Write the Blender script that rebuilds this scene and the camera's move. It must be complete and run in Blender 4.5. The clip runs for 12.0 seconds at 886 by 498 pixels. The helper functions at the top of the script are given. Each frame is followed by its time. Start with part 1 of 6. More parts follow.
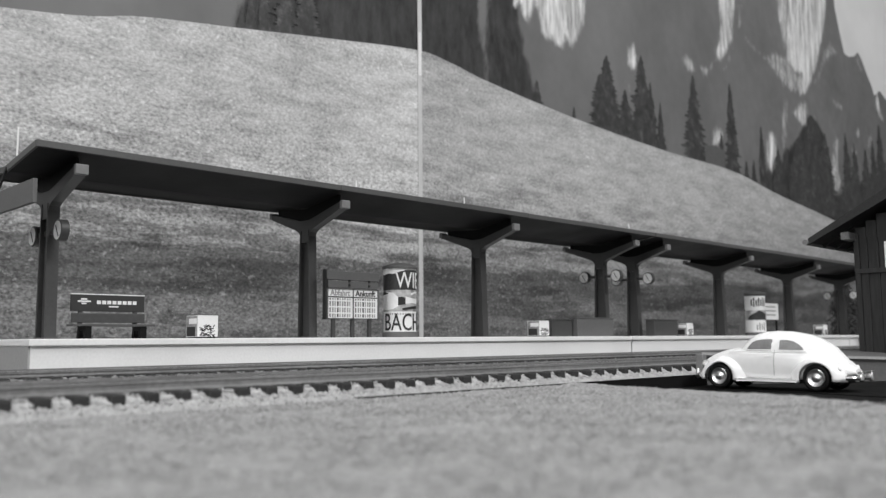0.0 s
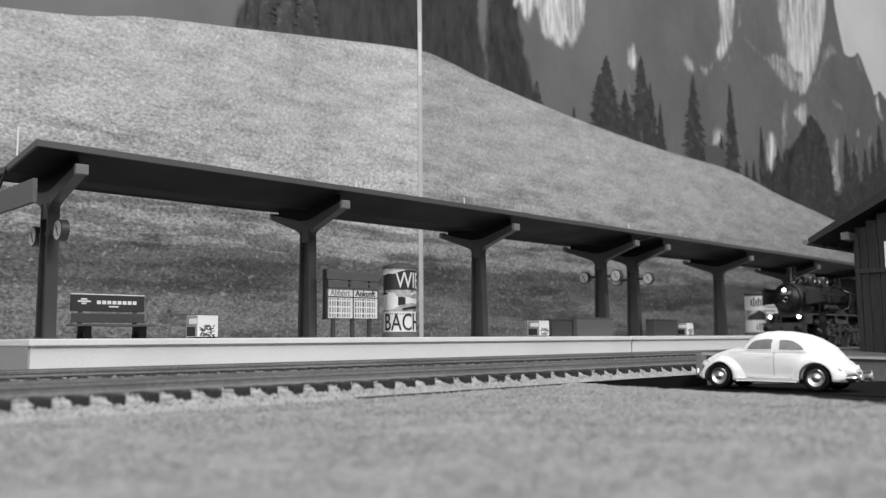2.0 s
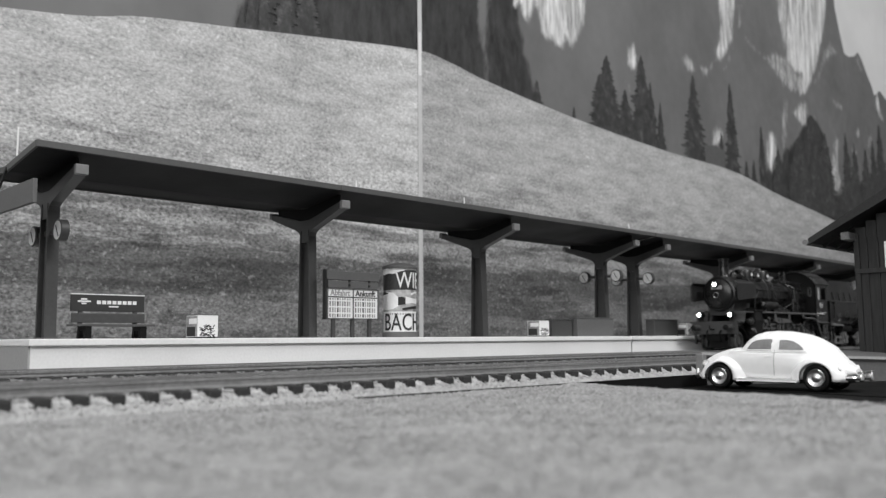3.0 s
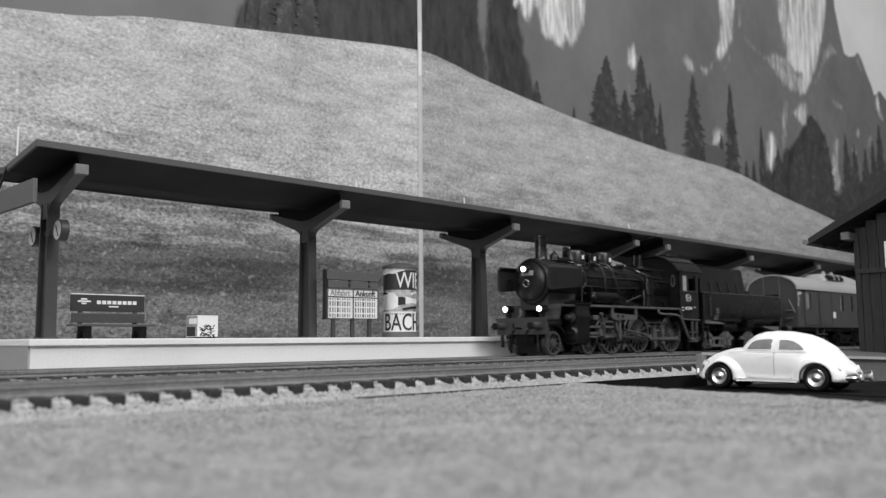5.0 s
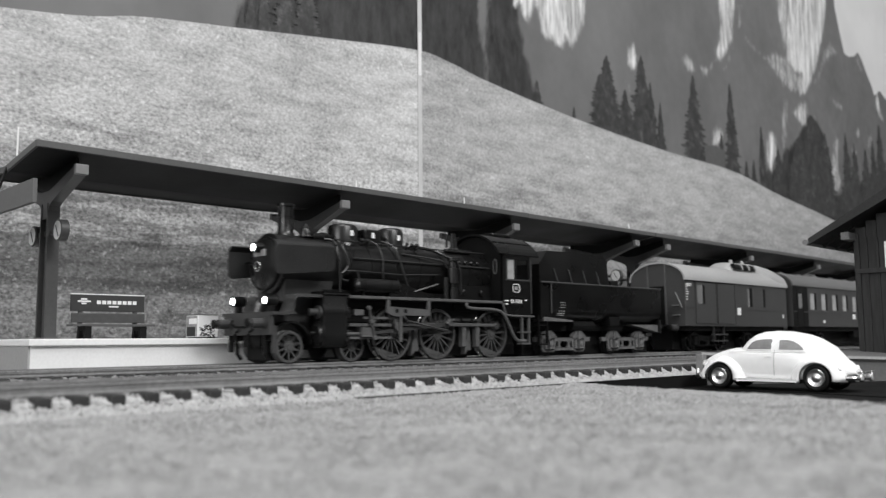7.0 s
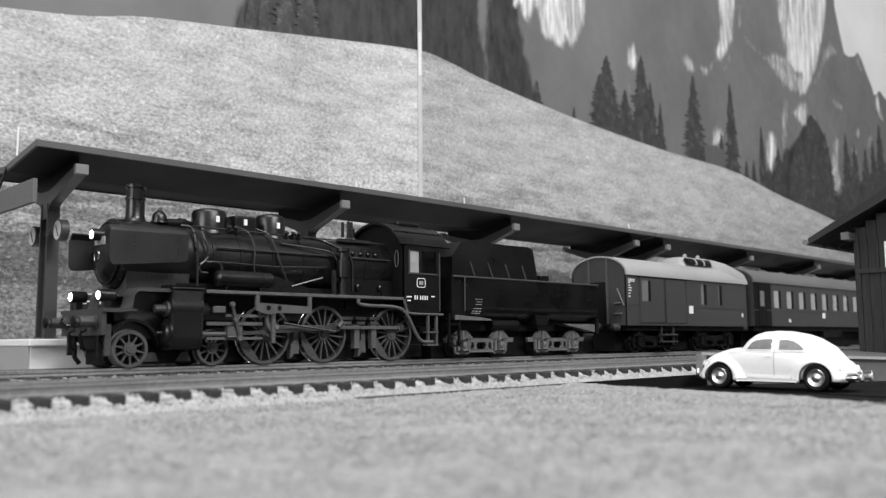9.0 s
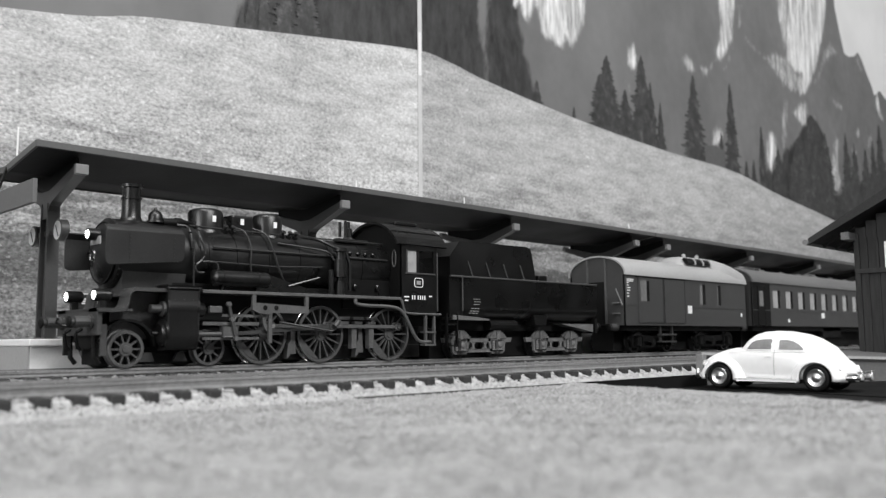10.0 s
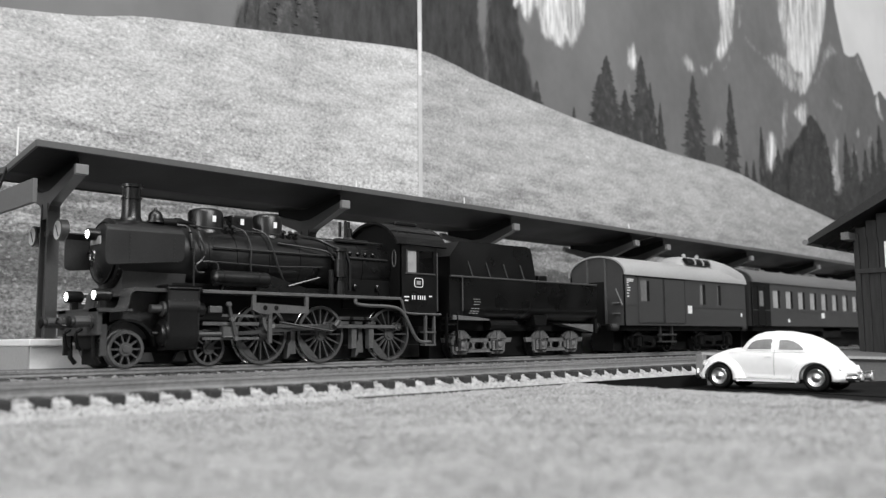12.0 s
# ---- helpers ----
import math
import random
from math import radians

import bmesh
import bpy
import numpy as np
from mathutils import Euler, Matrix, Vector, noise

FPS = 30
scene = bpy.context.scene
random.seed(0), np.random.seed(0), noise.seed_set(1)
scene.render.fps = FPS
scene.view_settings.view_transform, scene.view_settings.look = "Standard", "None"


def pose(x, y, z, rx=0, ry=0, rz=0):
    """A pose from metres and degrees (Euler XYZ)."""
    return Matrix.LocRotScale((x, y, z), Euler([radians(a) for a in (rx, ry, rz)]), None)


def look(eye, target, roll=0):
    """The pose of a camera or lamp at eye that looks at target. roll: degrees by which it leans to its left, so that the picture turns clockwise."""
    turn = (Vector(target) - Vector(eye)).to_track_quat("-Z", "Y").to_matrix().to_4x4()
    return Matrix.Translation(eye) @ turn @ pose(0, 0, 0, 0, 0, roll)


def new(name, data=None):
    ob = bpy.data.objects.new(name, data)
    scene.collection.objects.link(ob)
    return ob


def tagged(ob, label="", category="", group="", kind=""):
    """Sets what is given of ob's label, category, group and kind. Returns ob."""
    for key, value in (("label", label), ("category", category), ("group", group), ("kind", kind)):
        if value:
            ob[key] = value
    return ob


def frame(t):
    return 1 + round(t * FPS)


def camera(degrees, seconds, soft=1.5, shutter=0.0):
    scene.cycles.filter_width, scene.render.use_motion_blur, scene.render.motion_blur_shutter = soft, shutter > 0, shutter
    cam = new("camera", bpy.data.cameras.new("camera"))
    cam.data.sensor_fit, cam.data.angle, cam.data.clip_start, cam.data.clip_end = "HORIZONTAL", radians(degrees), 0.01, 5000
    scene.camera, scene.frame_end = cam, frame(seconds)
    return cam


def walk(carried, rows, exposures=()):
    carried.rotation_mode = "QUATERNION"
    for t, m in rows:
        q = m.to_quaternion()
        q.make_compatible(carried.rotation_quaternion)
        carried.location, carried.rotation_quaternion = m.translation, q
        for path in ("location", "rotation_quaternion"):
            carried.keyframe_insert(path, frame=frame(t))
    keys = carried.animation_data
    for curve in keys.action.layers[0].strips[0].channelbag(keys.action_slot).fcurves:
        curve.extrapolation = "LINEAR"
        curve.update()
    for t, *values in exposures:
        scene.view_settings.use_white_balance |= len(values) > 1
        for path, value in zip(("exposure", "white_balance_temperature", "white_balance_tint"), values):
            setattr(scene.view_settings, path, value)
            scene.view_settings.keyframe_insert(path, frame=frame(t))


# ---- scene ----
from mathutils import geometry

cam = camera(55.008, 12.0, soft=1.3, shutter=0.5)
cam.data.dof.use_dof, cam.data.dof.focus_distance, cam.data.dof.aperture_fstop = True, 0.31, 28.0
EYE = (-0.10327, -0.24000, 0.00697)
YAW, PITCH = radians(44.515), radians(6.1135)
AIM = (EYE[0] + math.sin(YAW) * math.cos(PITCH), EYE[1] + math.cos(YAW) * math.cos(PITCH), EYE[2] + math.sin(PITCH))
VIEW = look(EYE, AIM, -0.487)
walk(cam, [(0, VIEW), (12, VIEW)], exposures=[(0, 0.0), (5.5, 0.0), (6.2, 0.02), (7, 0.19), (8.8, 0.39), (12, 0.41)])

# ---- light of the hobby room: two ceiling lamps and an unseen side light added from the west ----
world = bpy.data.worlds.new("room_air")
scene.world = world
world.use_nodes = True
world.node_tree.nodes["Background"].inputs[0].default_value = (0.5, 0.5, 0.5, 1)
world.node_tree.nodes["Background"].inputs[1].default_value = 0.05


def area_lamp(name, eye, target, w, h, power):
    lamp = bpy.data.lights.new(name, "AREA")
    lamp.shape, lamp.size, lamp.size_y, lamp.energy = "RECTANGLE", w, h, power
    ob = new(name, lamp)
    ob.matrix_world = look(eye, target)
    return ob


area_lamp("front_ceiling_lamp_light", (0.30, -1.75, 1.60), (0.2, 0.0, 0.1), 1.2, 0.6, 47)
# unseen light, added to brighten the faces turned west
area_lamp("west_window_daylight", (-2.35, -0.55, 0.85), (0.0, -0.1, 0.0), 1.2, 1.2, 27)
area_lamp("ceiling_lamp_light", (-0.45, -0.55, 1.5), (-0.2, -0.3, 0.0), 0.9, 0.6, 12.5)

# ---- helpers for building in millimetres ----
MM = 0.001
ORIGIN = {}


def thing(name, label, category, at=(0, 0, 0), group="", kind=""):
    """A top-level empty at its base, place in millimetres."""
    ob = new(name)
    ob.location = Vector(at) * MM
    ob.empty_display_size = 0.005
    ORIGIN[ob] = Vector(at)
    return tagged(ob, label, category, group, kind)


def part(name, bm, material, parent=None, label="", pivot=None, smooth=False, kind=""):
    """One mesh object from a bmesh in layout millimetres, under a thing or a part."""
    home = ORIGIN.get(parent, Vector((0, 0, 0)))
    base = Vector(pivot) if pivot is not None else home
    for v in bm.verts:
        v.co = (v.co - base) * MM
    bmesh.ops.recalc_face_normals(bm, faces=bm.faces)
    me = bpy.data.meshes.new(name)
    bm.to_mesh(me)
    bm.free()
    me.materials.append(material)
    if smooth:
        me.shade_smooth()
        me.set_sharp_from_angle(angle=radians(35))
    ob = new(name, me)
    if parent is not None:
        ob.parent = parent
    ob.location = (base - home) * MM
    ORIGIN[ob] = base
    return tagged(ob, label, "", "", kind)


def again(ob, parent, at):
    """A second object on the same mesh, at a place in millimetres."""
    o = new(ob.name.split(".")[0], ob.data)
    home = ORIGIN.get(parent, Vector((0, 0, 0)))
    o.parent = parent
    o.location = (Vector(at) - home) * MM
    ORIGIN[o] = Vector(at)
    if "label" in ob:
        o["label"] = ob["label"]
    return o


def B():
    return bmesh.new()


def box(bm, x0, x1, y0, y1, z0, z1, bevel=0.0):
    r = bmesh.ops.create_cube(bm, size=1)
    for v in r["verts"]:
        v.co = Vector(((x0 + x1) / 2 + v.co.x * (x1 - x0), (y0 + y1) / 2 + v.co.y * (y1 - y0), (z0 + z1) / 2 + v.co.z * (z1 - z0)))
    if bevel:
        edges = {e for v in r["verts"] for e in v.link_edges}
        bmesh.ops.bevel(bm, geom=list(edges), offset=bevel, segments=2, affect="EDGES", profile=0.5)
    return bm


def frame_axes(d):
    d = Vector(d).normalized()
    a = Vector((0, 0, 1)) if abs(d.z) < 0.9 else Vector((1, 0, 0))
    u = d.cross(a).normalized()
    return d, u, d.cross(u)


def lathe(bm, p, d, profile, n=20, closed=True):
    """Turns (distance along d, radius) pairs round the axis through p."""
    d, u, w = frame_axes(d)
    rings = []
    for s, r in profile:
        c = Vector(p) + d * s
        rings.append([bm.verts.new(c + (u * math.cos(a) + w * math.sin(a)) * max(r, 0.01)) for a in (2 * math.pi * i / n for i in range(n))])
    for a, b in zip(rings, rings[1:]):
        for i in range(n):
            bm.faces.new((a[i], a[(i + 1) % n], b[(i + 1) % n], b[i]))
    if closed:
        bm.faces.new(rings[0])
        bm.faces.new(rings[-1])
    return bm


def cyl(bm, p, q, r, n=14, r2=None):
    d = Vector(q) - Vector(p)
    return lathe(bm, p, d, [(0, r), (d.length, r if r2 is None else r2)], n)


def prism(bm, pts, axis, a, b):
    """Extrudes a flat outline along an axis from a to b. pts are the two other axes in x, y, z order."""
    def at(p, s):
        return {"x": (s, p[0], p[1]), "y": (p[0], s, p[1]), "z": (p[0], p[1], s)}[axis]
    lo = [bm.verts.new(at(p, a)) for p in pts]
    hi = [bm.verts.new(at(p, b)) for p in pts]
    n = len(pts)
    for i in range(n):
        bm.faces.new((lo[i], lo[(i + 1) % n], hi[(i + 1) % n], hi[i]))
    bm.faces.new(lo)
    bm.faces.new(hi)
    return bm


def tube(bm, pts, r, n=8):
    """A round wire through points."""
    pts = [Vector(p) for p in pts]
    rings = []
    for i, p in enumerate(pts):
        d = (pts[min(i + 1, len(pts) - 1)] - pts[max(i - 1, 0)])
        d, u, w = frame_axes(d)
        rings.append([bm.verts.new(p + (u * math.cos(a) + w * math.sin(a)) * r) for a in (2 * math.pi * k / n for k in range(n))])
    for a, b in zip(rings, rings[1:]):
        for i in range(n):
            bm.faces.new((a[i], a[(i + 1) % n], b[(i + 1) % n], b[i]))
    bm.faces.new(rings[0])
    bm.faces.new(rings[-1])
    return bm


def bow(points, steps=6):
    """A smooth line through points (Catmull-Rom)."""
    P = [Vector(p) for p in points]
    P = [P[0] * 2 - P[1]] + P + [P[-1] * 2 - P[-2]]
    out = []
    for i in range(1, len(P) - 2):
        for k in range(steps):
            t = k / steps
            out.append(0.5 * (2 * P[i] + (P[i + 1] - P[i - 1]) * t + (2 * P[i - 1] - 5 * P[i] + 4 * P[i + 1] - P[i + 2]) * t * t
                              + (3 * P[i] - P[i - 1] - 3 * P[i + 1] + P[i + 2]) * t ** 3))
    return out + [P[-2]]


def arc(cy, cz, r, a0, a1, n, ry=None):
    return [(cy + (ry or r) * math.cos(radians(a0 + (a1 - a0) * i / n)), cz + r * math.sin(radians(a0 + (a1 - a0) * i / n))) for i in range(n + 1)]


# ---- materials, all shades of grey ----
def stuff(name, base, rough=0.5, metal=0.0, var=0.15, coarse=60, fine=900, bump=0.05, spec=0.5, stretch=(1, 1, 1), per_piece=0.0, glow=0.0, island=0.0):
    m = bpy.data.materials.new(name)
    m.use_nodes = True
    nt = m.node_tree
    n, l = nt.nodes, nt.links
    p = n["Principled BSDF"]
    co = n.new("ShaderNodeTexCoord")
    mp = n.new("ShaderNodeMapping")
    mp.inputs["Scale"].default_value = stretch
    l.new(co.outputs["Object"], mp.inputs["Vector"])
    a, b = n.new("ShaderNodeTexNoise"), n.new("ShaderNodeTexNoise")
    a.inputs["Scale"].default_value, a.inputs["Detail"].default_value = coarse, 4
    b.inputs["Scale"].default_value, b.inputs["Detail"].default_value = fine, 3
    l.new(mp.outputs[0], a.inputs["Vector"])
    l.new(mp.outputs[0], b.inputs["Vector"])
    mix = n.new("ShaderNodeMath")
    mix.operation = "ADD"
    l.new(a.outputs[0], mix.inputs[0])
    l.new(b.outputs[0], mix.inputs[1])
    last = mix.outputs[0]
    if per_piece:
        info = n.new("ShaderNodeObjectInfo")
        ma = n.new("ShaderNodeMath")
        ma.operation, ma.inputs[1].default_value = "MULTIPLY_ADD", per_piece
        l.new(info.outputs["Random"], ma.inputs[0])
        l.new(last, ma.inputs[2])
        last = ma.outputs[0]
    if island:
        geo = n.new("ShaderNodeNewGeometry")
        ma = n.new("ShaderNodeMath")
        ma.operation, ma.inputs[1].default_value = "MULTIPLY_ADD", island
        l.new(geo.outputs["Random Per Island"], ma.inputs[0])
        l.new(last, ma.inputs[2])
        last = ma.outputs[0]
    r = n.new("ShaderNodeMapRange")
    r.inputs["From Min"].default_value, r.inputs["From Max"].default_value = 0.65, 1.35 + per_piece + island
    r.inputs["To Min"].default_value, r.inputs["To Max"].default_value = base * (1 - var), base * (1 + var)
    l.new(last, r.inputs["Value"])
    l.new(r.outputs[0], p.inputs["Base Color"])
    r2 = n.new("ShaderNodeMapRange")
    r2.inputs["From Min"].default_value, r2.inputs["From Max"].default_value = 0.3, 0.7
    r2.inputs["To Min"].default_value, r2.inputs["To Max"].default_value = max(0.02, rough - 0.08), min(1, rough + 0.08)
    l.new(a.outputs[0], r2.inputs["Value"])
    l.new(r2.outputs[0], p.inputs["Roughness"])
    p.inputs["Metallic"].default_value = metal
    p.inputs["Specular IOR Level"].default_value = spec
    if bump:
        bn = n.new("ShaderNodeBump")
        bn.inputs["Strength"].default_value, bn.inputs["Distance"].default_value = bump, 0.0004
        l.new(b.outputs[0], bn.inputs["Height"])
        l.new(bn.outputs[0], p.inputs["Normal"])
    if glow:
        p.inputs["Emission Color"].default_value = (1, 1, 1, 1)
        p.inputs["Emission Strength"].default_value = glow
    return m


def ramp_noise(m, stops, scale, stretch=(1, 1, 1), detail=8, rough=0.6, distort=0.0):
    """Feeds the base colour of a material from a stepped noise."""
    nt = m.node_tree
    n, l = nt.nodes, nt.links
    co, mp = n.new("ShaderNodeTexCoord"), n.new("ShaderNodeMapping")
    mp.inputs["Scale"].default_value = stretch
    t = n.new("ShaderNodeTexNoise")
    t.inputs["Scale"].default_value, t.inputs["Detail"].default_value, t.inputs["Roughness"].default_value, t.inputs["Distortion"].default_value = scale, detail, rough, distort
    cr = n.new("ShaderNodeValToRGB")
    while len(cr.color_ramp.elements) < len(stops):
        cr.color_ramp.elements.new(0.5)
    for e, (at, v) in zip(cr.color_ramp.elements, stops):
        e.position, e.color = at, (v, v, v, 1)
    l.new(co.outputs["Object"], mp.inputs["Vector"])
    l.new(mp.outputs[0], t.inputs["Vector"])
    l.new(t.outputs[0], cr.inputs[0])
    l.new(cr.outputs[0], n["Principled BSDF"].inputs["Base Color"])
    return m, cr


GROUND = stuff("sand_scatter", 0.28, 0.95, var=0.5, coarse=700, fine=2200, bump=0.4)
ASPHALT = stuff("model_asphalt", 0.0075, 0.8, var=0.25, coarse=80, fine=2500, bump=0.2, spec=0.12)
BLACK_EDGE = stuff("black_underlay", 0.008, 0.9, bump=0, spec=0.1)
BALLAST = stuff("ballast_stone", 0.36, 0.95, var=0.35, coarse=300, fine=1500, bump=0.3, island=0.6)
GRAIN = stuff("sand_grain", 0.31, 0.95, var=0.6, coarse=700, fine=2200, bump=0.2, island=0.6)
BALLAST_FAR = stuff("old_ballast", 0.26, 0.95, var=0.4, coarse=300, fine=1500, bump=0.4, island=0.6)
BALLAST_DARK = stuff("ballast_bed", 0.42, 0.95, var=0.4, coarse=200, fine=1500, bump=0.5)
SLEEPER = stuff("sleeper_plastic", 0.02, 0.7, var=0.3, coarse=300, fine=2500, bump=0.3, per_piece=0.3)
RAIL = stuff("rail_side", 0.21, 0.45, 0.1, var=0.3, coarse=60, fine=900)
RAIL_TOP = stuff("rail_head_metal", 0.6, 0.28, 1.0, var=0.15, coarse=80, fine=1500, stretch=(0.1, 1, 1))
CONCRETE = stuff("platform_plastic", 0.80, 0.55, var=0.06, coarse=40, fine=1200, bump=0.08)
CONCRETE_END = stuff("platform_end_plastic", 0.36, 0.6, var=0.1, coarse=40, fine=1200, bump=0.08)
CANOPY = stuff("canopy_plastic", 0.008, 0.55, var=0.25, coarse=30, fine=900, bump=0.06, spec=0.2)
CANOPY_EDGE = stuff("canopy_fascia", 0.085, 0.45, var=0.15, coarse=30, fine=900, bump=0.06)
POST = stuff("canopy_post_plastic", 0.057, 0.42, var=0.12, coarse=40, fine=900, bump=0.05)
BRACKET = stuff("bracket_end", 0.2, 0.4, var=0.15)
BLACK = stuff("loco_black", 0.0052, 0.31, var=0.35, coarse=60, fine=1500, bump=0.02, spec=0.46)
BLACK_MATT = stuff("loco_matt_black", 0.0042, 0.55, var=0.3, coarse=60, fine=1500, bump=0.04, spec=0.2)
GREYRED = stuff("chassis_paint", 0.039, 0.5, var=0.25, coarse=100, fine=1500, bump=0.05)
WHEEL = stuff("wheel_paint", 0.07, 0.45, var=0.25, coarse=100, fine=1500, bump=0.05)
CHASSIS_LIGHT = stuff("bogie_paint", 0.08, 0.55, var=0.3, coarse=150, fine=1500, bump=0.08)
TENDER_BOGIE = stuff("tender_bogie_plastic", 0.115, 0.5, var=0.3, coarse=200, fine=1500, bump=0.1)
DEFLECTOR = stuff("deflector_paint", 0.016, 0.38, var=0.4, coarse=80, fine=1500, bump=0.03)
PIPE = stuff("boiler_pipe_paint", 0.02, 0.4, var=0.3, coarse=100, fine=1500, bump=0.03)
CYLINDER = stuff("cylinder_matt_black", 0.008, 0.5, var=0.35, coarse=60, fine=1500, bump=0.04, spec=0.3)
STEEL = stuff("bright_steel", 0.5, 0.25, 1.0, var=0.15)
COACH = stuff("coach_paint", 0.046, 0.42, var=0.1, coarse=30, fine=900, bump=0.03)
ROOF_SILVER = stuff("roof_aluminium_paint", 0.33, 0.5, var=0.1, coarse=30, fine=900, bump=0.04)
ROOF_DARK = stuff("roof_grey", 0.12, 0.55, var=0.15, coarse=30, fine=900, bump=0.04)
WHITE_CAR = stuff("ivory_car_plastic", 0.88, 0.28, var=0.03, coarse=40, fine=600, bump=0.0)
RUBBER = stuff("black_tyre", 0.006, 0.6, var=0.2, spec=0.2)
CHROME = stuff("chrome", 0.8, 0.3, 1.0, var=0.08)
GLASS = stuff("tinted_window", 0.22, 0.08, var=0.25, coarse=120, fine=600, bump=0.0, spec=0.8)
WHITE = stuff("white_print", 0.8, 0.5, var=0.05, bump=0.0)
INK = stuff("black_print", 0.02, 0.5, var=0.1, bump=0.0)
MIDGREY = stuff("grey_print", 0.3, 0.5, var=0.3, coarse=400, bump=0.0)
BENCH = stuff("bench_plastic", 0.07, 0.5, var=0.15)
WOOD_DARK = stuff("dark_shed_boards", 0.019, 0.7, var=0.9, coarse=420, fine=900, stretch=(1, 1, 0.12), bump=0.3, per_piece=0.4)
SHED_ROOF = stuff("shed_roof_felt", 0.024, 0.8, var=0.3, coarse=120, fine=1200, bump=0.2)
DOCK = stuff("dock_stone", 0.10, 0.8, var=0.2, coarse=60, fine=900, bump=0.1)
DOCK_EDGE = stuff("dock_kerb", 0.2, 0.7, var=0.15)
LAMP_GLOW = stuff("lamp_lens", 0.9, 0.3, var=0.0, bump=0, glow=9.0)
BOXGREY = stuff("grey_crate", 0.11, 0.6, var=0.1)
DIAL = stuff("clock_dial", 0.85, 0.4, var=0.08, bump=0.0)
ROOMWALL = stuff("room_plaster", 0.55, 0.9, var=0.05, coarse=3, fine=80, bump=0.05)

# ---- the room ----
for nm, a in (("wall_south", (-2500, 3000, -2560, -2500, -900, 1700)), ("wall_west", (-2560, -2500, -2560, 262, -900, 1700)),
              ("wall_east", (3000, 3060, -2560, 262, -900, 1700)), ("wall_north", (-2560, 3060, 262, 320, -900, 1700)),
              ("ceiling", (-2560, 3060, -2560, 320, 1700, 1760)), ("floor", (-2560, 3060, -2560, 320, -960, -900))):
    tagged(part(nm, box(B(), *a), ROOMWALL), "plain pale plaster of the hobby room", "", "", "structure")

# ---- the printed mountain backdrop ----
def mountain_material():
    """Grey rock faces, pale striated cliffs, dark woods and sky, by how much of each the print holds at a place."""
    m = stuff("printed_mountain", 0.12, 0.6, bump=0)
    n, l = m.node_tree.nodes, m.node_tree.links
    co = n.new("ShaderNodeTexCoord")

    def noise_of(scale, stretch, detail, rough):
        mp, t = n.new("ShaderNodeMapping"), n.new("ShaderNodeTexNoise")
        mp.inputs["Scale"].default_value = stretch
        t.inputs["Scale"].default_value, t.inputs["Detail"].default_value, t.inputs["Roughness"].default_value = scale, detail, rough
        l.new(co.outputs["Object"], mp.inputs["Vector"])
        l.new(mp.outputs[0], t.inputs["Vector"])
        return t.outputs[0]

    def spread(value, a, b, lo, hi, soft=False):
        r = n.new("ShaderNodeMapRange")
        r.interpolation_type = "SMOOTHSTEP" if soft else "LINEAR"
        for k, v in (("From Min", a), ("From Max", b), ("To Min", lo), ("To Max", hi)):
            r.inputs[k].default_value = v
        l.new(value, r.inputs["Value"])
        return r.outputs[0]

    def share(name, grain, amount, a, b):
        """Where a printed motif shows: its share at the place, frayed by a grain."""
        at, k = n.new("ShaderNodeAttribute"), n.new("ShaderNodeMath")
        at.attribute_name = name
        k.operation, k.inputs[1].default_value = "MULTIPLY_ADD", amount
        l.new(grain, k.inputs[0])
        l.new(at.outputs["Fac"], k.inputs[2])
        return spread(k.outputs[0], a + amount * 0.5, b + amount * 0.5, 0, 1, True)

    def mix(f, a, b):
        x = n.new("ShaderNodeMix")
        l.new(f, x.inputs[0])
        l.new(a, x.inputs[2])
        l.new(b, x.inputs[3])
        return x.outputs[0]
    streak = noise_of(75, (1.5, 1, 0.22), 8, 0.7)
    fray = noise_of(95, (1.3, 1, 0.5), 9, 0.75)
    crumb = noise_of(120, (1, 1, 0.7), 6, 0.7)
    rock = spread(noise_of(9, (1, 1, 0.8), 8, 0.6), 0.3, 0.75, 0.118, 0.195)
    wood = spread(noise_of(60, (1.5, 1, 0.5), 8, 0.75), 0.36, 0.72, 0.012, 0.065)
    pale = spread(streak, 0.36, 0.62, 0.24, 0.9)
    sky = spread(noise_of(3, (1, 1, 1.5), 4, 0.5), 0.3, 0.7, 0.6, 0.84)
    v = mix(share("wood", fray, 1.2, 0.2, 0.75), rock, wood)
    v = mix(share("sky", crumb, 0.12, 0.42, 0.58), v, sky)
    v = mix(share("cliff", fray, 1.3, 0.24, 0.82), v, pale)
    l.new(v, n["Principled BSDF"].inputs["Base Color"])
    return m


PRINT_ROCK = mountain_material()
PRINT_TREE = stuff("printed_spruce", 0.035, 0.6, bump=0)
ramp_noise(PRINT_TREE, [(0.38, 0.026), (0.55, 0.05), (0.7, 0.12)], 110, (1, 1, 0.9), 6, 0.75)
PRINT_HUT = stuff("printed_hut_wall", 0.10, 0.6, var=0.2, coarse=60, fine=300, bump=0)
SEAM = stuff("paper_seam", 0.58, 0.5, var=0.15, coarse=20, fine=300, bump=0, stretch=(1, 1, 0.2))
SEAM_WHITE = stuff("torn_paper_seam", 0.8, 0.5, var=0.05, bump=0)


